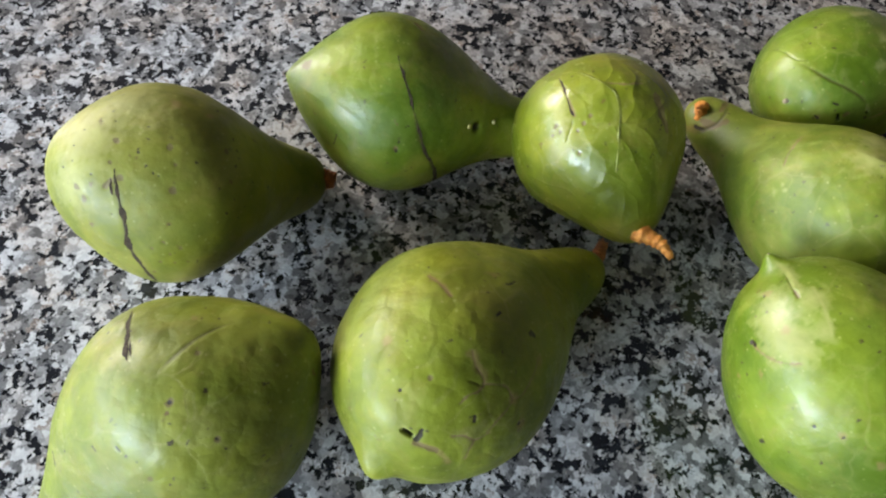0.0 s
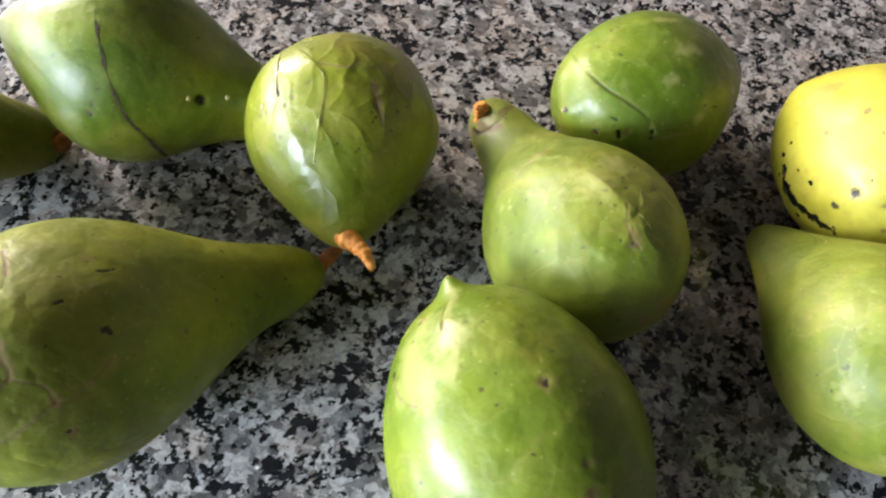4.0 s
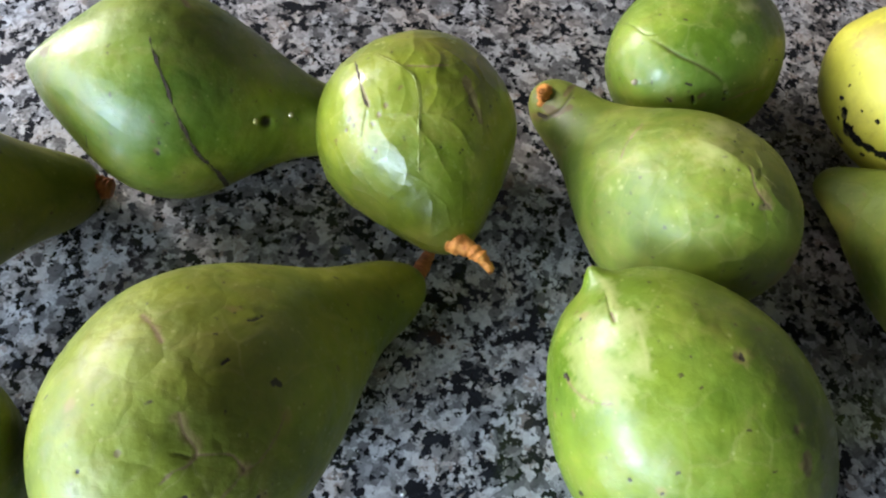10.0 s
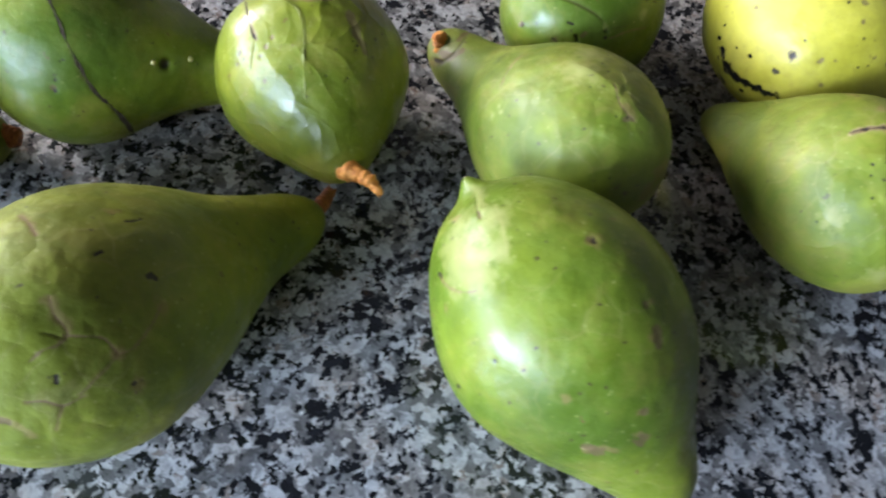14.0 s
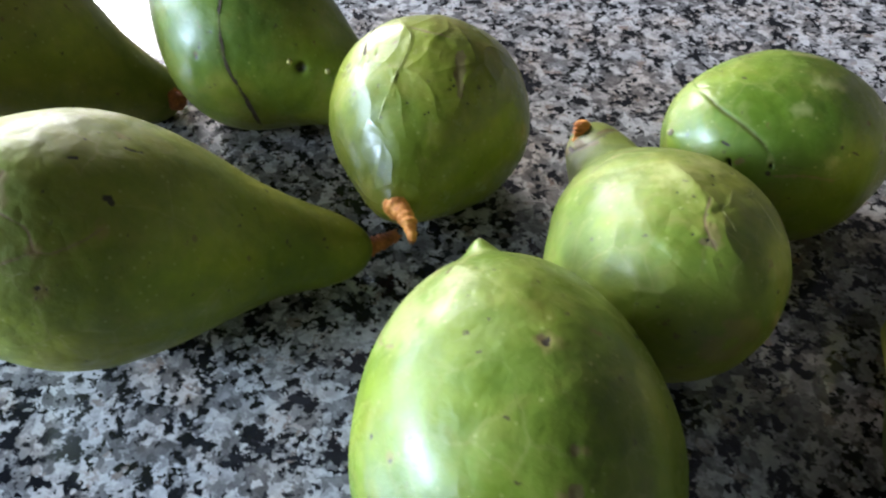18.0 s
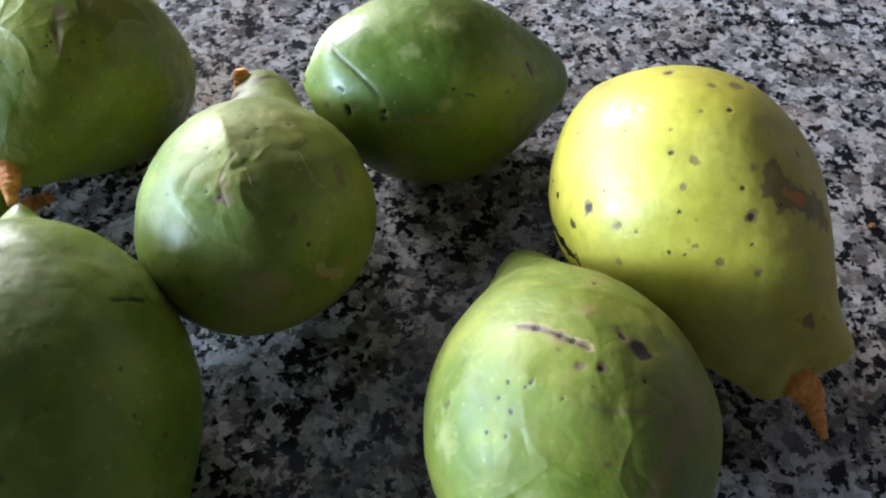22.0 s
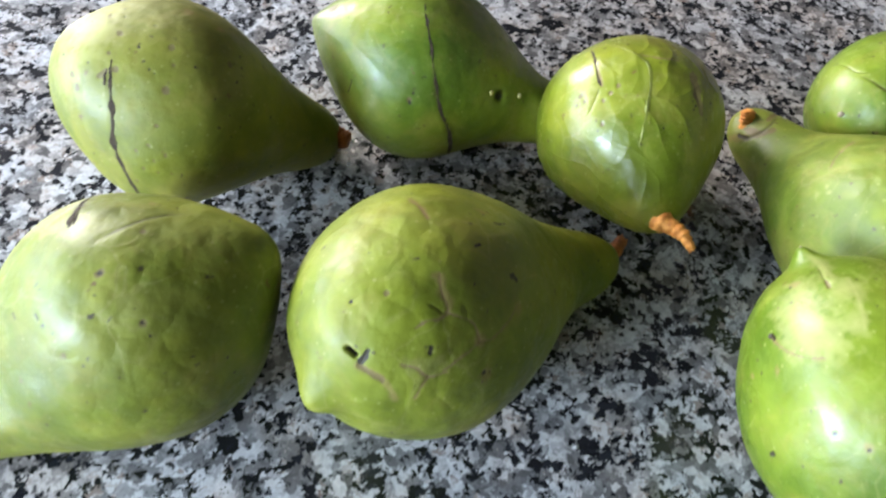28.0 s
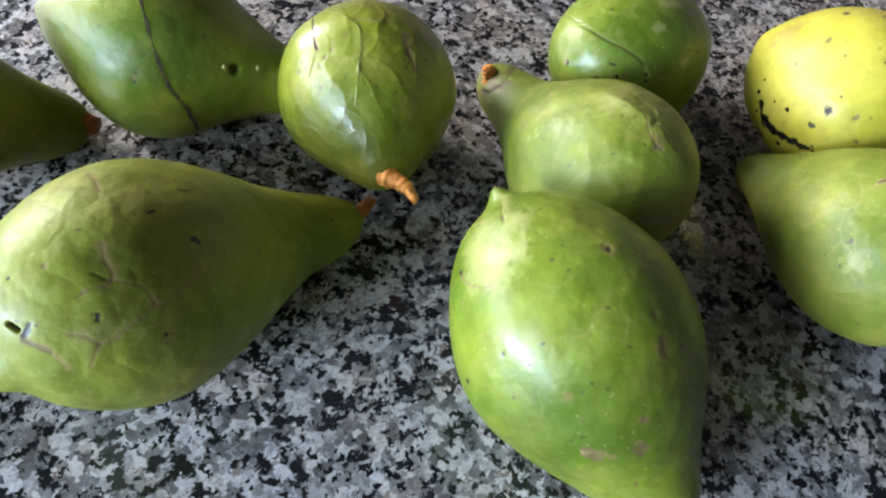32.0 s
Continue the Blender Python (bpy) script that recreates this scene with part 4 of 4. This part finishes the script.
mark("F", "pink", 1.0, (0.035, 154))
mark("F", "pink", 1.0, (0.202, -175))
mark("F", "pink", 1.2, (0.117, 144))
mark("F", "pink", 1.2, (0.202, 166))
mark("F", "pink", 1.2, (0.393, 140))
mark("F", "pink", 1.4, (0.502, 132))
mark("F", "scar", 0.6, (0.049, 124), (0.063, 125))
mark("F", "seam", 0.5, (0.122, 171), (0.146, 165), (0.174, 156), (0.190, 149), (0.199, 142))
mark("G", "crest", 0.24, (0.157, 87), (0.146, 99), (0.119, 106), (0.088, 108))
mark("G", "crest", 0.24, (0.649, 80), (0.615, 101), (0.622, 113))
mark("G", "crest", 0.27, (0.149, 153), (0.127, 148), (0.104, 146))
mark("G", "crest", 0.27, (0.255, 140), (0.255, 146), (0.238, 153))
mark("G", "crest", 0.33, (0.193, 124), (0.174, 126), (0.154, 125), (0.132, 127))
mark("G", "crest", 0.35, (0.193, 124), (0.221, 128), (0.244, 132), (0.255, 140))
mark("G", "crest", 0.38, (0.268, 66), (0.258, 81), (0.255, 93), (0.234, 102), (0.205, 108), (0.196, 114), (0.199, 122))
mark("G", "crest", 0.42, (0.255, 140), (0.231, 143), (0.205, 146), (0.177, 150), (0.149, 152))
mark("G", "dark", 0.35, (0.405, 93), (0.416, 94), (0.436, 94))
mark("G", "dark", 0.4, (0.645, 114))
mark("G", "dark", 0.5, (0.056, 96))
mark("G", "dark", 0.5, (0.279, 154))
mark("G", "dark", 0.5, (0.304, 102), (0.318, 102))
mark("G", "dark", 0.6, (0.154, 138), (0.151, 141))
mark("G", "dark", 0.8, (0.265, 154))
mark("G", "dark", 0.8, (0.397, 87))
# brown shadow in the hollow beside G's hole, painted dark
mark("G", "dark", 0.9, (0.046, 143), (0.052, 138), (0.056, 135))
mark("G", "dark", 1.1, (0.374, 118), (0.382, 120))
mark("G", "hole", 0.65, (0.032, 131), (0.036, 135), (0.039, 138))
mark("G", "pale", 0.7, (0.034, 127), (0.039, 132))
mark("G", "pink", 0.9, (0.272, 64), (0.265, 73), (0.255, 80))
mark("G", "pink", 1.0, (0.042, 148), (0.058, 152), (0.077, 157), (0.100, 168))
mark("G", "pink", 1.6, (0.102, 66))
mark("G", "pink", 1.7, (0.397, 86))
mark("G", "pink", 1.8, (0.255, 140))
mark("G", "pink", 1.8, (0.366, 131))
mark("G", "pink", 1.5, (0.202, 108), (0.199, 115), (0.202, 121))
mark("G", "pink", 2.2, (0.272, 155))
mark("G", "scar", 0.8, (0.044, 148), (0.058, 153), (0.075, 157))
mark("G", "scar", 0.8, (0.663, 143))
mark("G", "scar", 0.9, (0.107, 104))
mark("G", "scar", 1.0, (0.537, 132))
mark("G", "seam", 0.4, (0.255, 140), (0.286, 140), (0.333, 135), (0.366, 130))
mark("G", "seam", 0.5, (0.149, 153), (0.140, 158), (0.132, 166))
mark("G", "seam", 0.5, (0.205, 107), (0.196, 114), (0.199, 122), (0.193, 125))
mark("G", "seam", 0.5, (0.255, 140), (0.231, 143), (0.205, 146), (0.177, 150))
mark("G", "seam", 0.6, (0.183, 151), (0.149, 153), (0.127, 148), (0.104, 146))
mark("G", "seam", 0.6, (0.193, 124), (0.221, 128), (0.244, 132), (0.255, 140))
mark("G", "seam", 0.6, (0.193, 125), (0.174, 126), (0.154, 125), (0.132, 127))
mark("G", "seam", 0.9, (0.272, 64), (0.265, 73), (0.255, 81))
mark("H", "crack_shade", 0.3, (0.248, 117), (0.251, 105))
mark("H", "crack_shade", 0.8, (0.261, 143), (0.255, 128), (0.255, 117), (0.261, 104))
mark("H", "crease", 0.5, (0.268, 39), (0.289, 34))
mark("H", "crease", 0.6, (0.282, 42), (0.304, 34))
mark("H", "crest", 0.3, (0.297, 64), (0.297, 59), (0.326, 55), (0.359, 54))
mark("H", "dark", 0.4, (0.363, 74), (0.366, 71))
mark("H", "dark", 0.4, (0.412, 81), (0.412, 78))
mark("H", "dark", 0.5, (0.212, 50))
mark("H", "dark", 0.5, (0.553, 102), (0.564, 95))
mark("H", "dark", 0.6, (0.228, 76))
mark("H", "lap", 0.8, (0.228, 90), (0.199, 94), (0.169, 99), (0.140, 105), (0.107, 112), (0.071, 121))
mark("H", "pale", 1.6, (0.238, 112), (0.241, 106))
mark("H", "pale", 2.4, (0.300, 109), (0.279, 109))
mark("H", "pink", 1.2, (0.138, 125))
mark("H", "scar", 0.8, (0.149, 94))
mark("H", "scar", 0.8, (0.359, 55))
mark("H", "scar", 1.0, (0.212, 50))
mark("H", "scar", 1.3, (0.228, 76))
mark("J", "crest", 0.54, (0.166, 97), (0.169, 107), (0.166, 120))
mark("J", "crest", 0.54, (0.218, 31), (0.258, 40), (0.297, 52))
mark("J", "crest", 1.08, (0.333, 52), (0.282, 63), (0.221, 71), (0.190, 80), (0.174, 89), (0.166, 97))
mark("J", "dark", 0.4, (0.166, 53))
mark("J", "dark", 0.4, (0.187, 46))
mark("J", "dark", 0.4, (0.199, 58))
mark("J", "dark", 0.4, (0.228, 66))
mark("J", "dark", 0.4, (0.231, 55))
mark("J", "dark", 0.4, (0.231, 68))
mark("J", "dark", 0.4, (0.251, 60))
mark("J", "dark", 0.4, (0.355, 47))
mark("J", "dark", 0.5, (0.221, 109))
mark("J", "dark", 0.5, (0.311, 102))
mark("J", "dark", 0.5, (0.329, 140))
mark("J", "dark", 0.5, (0.475, 100))
mark("J", "flap", 0.60, (0.707, 73), (0.714, 86), (0.817, 102), (0.674, 96), (0.595, 98))
mark("J", "scar", 0.8, (0.322, 102), (0.304, 103))
mark("J", "pink", 1.3, (0.241, 86))
mark("J", "pink", 1.3, (0.370, 91), (0.378, 94))
mark("J", "pink", 1.6, (0.506, 102), (0.522, 105))
mark("J", "pink", 2.0, (0.208, 132), (0.275, 138))
mark("J", "pink", 3.0, (0.149, 127), (0.174, 129))
mark("J", "scar", 1.3, (0.238, 94))
mark("J", "seam", 0.45, (0.174, 89), (0.166, 97), (0.169, 107), (0.169, 120))


pear_a = grow("A", "green_fruit", DULL, "dull green pear-shaped fruit with a long split in the rind", "fruit", 0.00045, 0.0, None, 11, crumple=(0.00008, 0.015))
pear_b = grow("B", "green_fruit", GREEN, "green pear-shaped fruit with a curved split and a pointed tip", "fruit", 0.00045, 0.0, None, 12, crumple=(0.00010, 0.016))
pear_c = grow("C", "green_fruit", LIME, "glossy green fruit with blistered rind and orange stem", "fruit", 0.00045, 0.0, None, 13, crumple=(0.00042, 0.010))
pear_d = grow("D", "green_fruit", PAPERY, "pale green fruit with peeling papery rind", "fruit", 0.00045, 0.00006, None, 14, crumple=(0.00016, 0.014))
pear_e = grow("E", "green_fruit", FRESH, "small green lemon-shaped fruit with a folded crease", "fruit", 0.00045, 0.0, (0.005, 0.002), 15, crumple=(0.00010, 0.014))
pear_f = grow("F", "green_fruit", FRESH, "large green pear-shaped fruit with a pale nippled tip", "fruit", 0.00045, 0.0, (0.0042, 0.0052), 16, crumple=(0.00010, 0.015))
pear_g = grow("G", "green_fruit", OLIVE, "large olive green pear-shaped fruit with cracked rind", "fruit", 0.00040, 0.00004, None, 17, crumple=(0.00011, 0.012))
pear_h = grow("H", "green_fruit", OLIVE, "green pear-shaped fruit with a shallow crease", "fruit", 0.00045, 0.0, None, 18, crumple=(0.00008, 0.015))
pear_i = grow("I", "yellow_fruit", YELLOW, "ripe yellow pear-shaped fruit with grey spots and a scar", "fruit", 0.0007, 0.0, None, 19, 0.925, crumple=(0.00006, 0.014))
pear_j = grow("J", "green_fruit", PAPERY, "green pear-shaped fruit with a brown scratch and bruise", "fruit", 0.00045, 0.00005, None, 20, crumple=(0.00024, 0.013))

stem(pear_a, "stem", ((-0.048, 0.181, 0.010), (-0.041, 0.1785, 0.0125), (-0.036, 0.178, 0.012)), (0.0040, 0.0042, 0.0036), BROWN_STEM, "broken orange-brown stem stub", 1)
stem(pear_c, "stem", ((0.0885, 0.1475, 0.0385), (0.0945, 0.1425, 0.0405), (0.0985, 0.1395, 0.0408), (0.1015, 0.1358, 0.0395)), (0.0040, 0.0029, 0.0024, 0.0014), ORANGE_STEM, "curved ringed orange stem", 2, 1.0, True)
stem(pear_d, "stem", ((0.1305, 0.2150, 0.026), (0.1287, 0.2178, 0.0312), (0.1279, 0.2190, 0.0340), (0.1276, 0.2195, 0.0352)), (0.0029, 0.0030, 0.0029, 0.0018), ORANGE_STEM, "short orange stem stub", 3)
stem(pear_g, "stem", ((0.077, 0.142, 0.014), (0.081, 0.149, 0.013), (0.083, 0.154, 0.012)), (0.0030, 0.0028, 0.0022), BROWN_STEM, "small reddish stem stub", 4, 1.0, True)
stem(pear_i, "stem", ((0.3270, 0.1830, 0.033), (0.3340, 0.1805, 0.029), (0.3390, 0.1792, 0.024), (0.3425, 0.1775, 0.019), (0.3470, 0.1772, 0.012)), (0.0046, 0.0052, 0.0040, 0.0028, 0.0016), ORANGE_STEM, "torn flattened orange stem", 5, 0.6, True)
tip_at, tip_way = on_fruit("F", np.array([0.0]), np.array([0.0]))[:2]
blossom_tip(pear_f, tip_at[0] - 0.0046 * tip_way, 0.0011, 6)
blossom_tip(pear_e, (0.1600, 0.2140, 0.0465), 0.0014, 7, "small pinkish dry tip")


# ---------------------------------------------------------------- crumbs on the worktop
def crumb(name, at, size, material, label, category, seed, flat=0.5):
    rng = random.Random(seed)
    bm = bmesh.new()
    bmesh.ops.create_icosphere(bm, subdivisions=2, radius=size)
    stretch = Vector((rng.uniform(0.7, 1.6), rng.uniform(0.5, 1.0), flat))
    for vert in bm.verts:
        vert.co = Vector(a * b for a, b in zip(vert.co, stretch)) * (1 + rng.uniform(-0.3, 0.3))
    low = min(vert.co.z for vert in bm.verts)
    bmesh.ops.translate(bm, verts=bm.verts, vec=(0, 0, -low))
    ob = mesh_object(name, bm, material)
    ob.matrix_world = pose(*at, 0, 0, 0, rng.uniform(0, 360))
    return tagged(ob, label, category)


crumb("white_scrap", (0.3125, 0.3825), 0.0016, WHITE_BIT, "tiny white scrap on the granite", "scrap", 1)
crumb("white_scrap", (-0.045, 0.186), 0.0013, WHITE_BIT, "tiny pale scrap beside a stem stub", "scrap", 2)
crumb("white_scrap", (0.075, 0.070), 0.0006, WHITE_BIT, "tiny white scrap on the granite", "scrap", 8)
crumb("stem_crumb", (0.357, 0.273), 0.0014, CRUMB, "tiny orange stem crumb on the granite", "crumb", 3)
crumb("stem_crumb", (0.179, 0.215), 0.0011, CRUMB, "tiny orange stem crumb on the granite", "crumb", 4)
crumb("dirt_crumb", (-0.0315, 0.025), 0.0022, DIRT, "dark brown crumb on the granite", "crumb", 5)
crumb("dirt_crumb", (-0.0435, 0.0125), 0.0022, DIRT, "dark brown crumb on the granite", "crumb", 6)
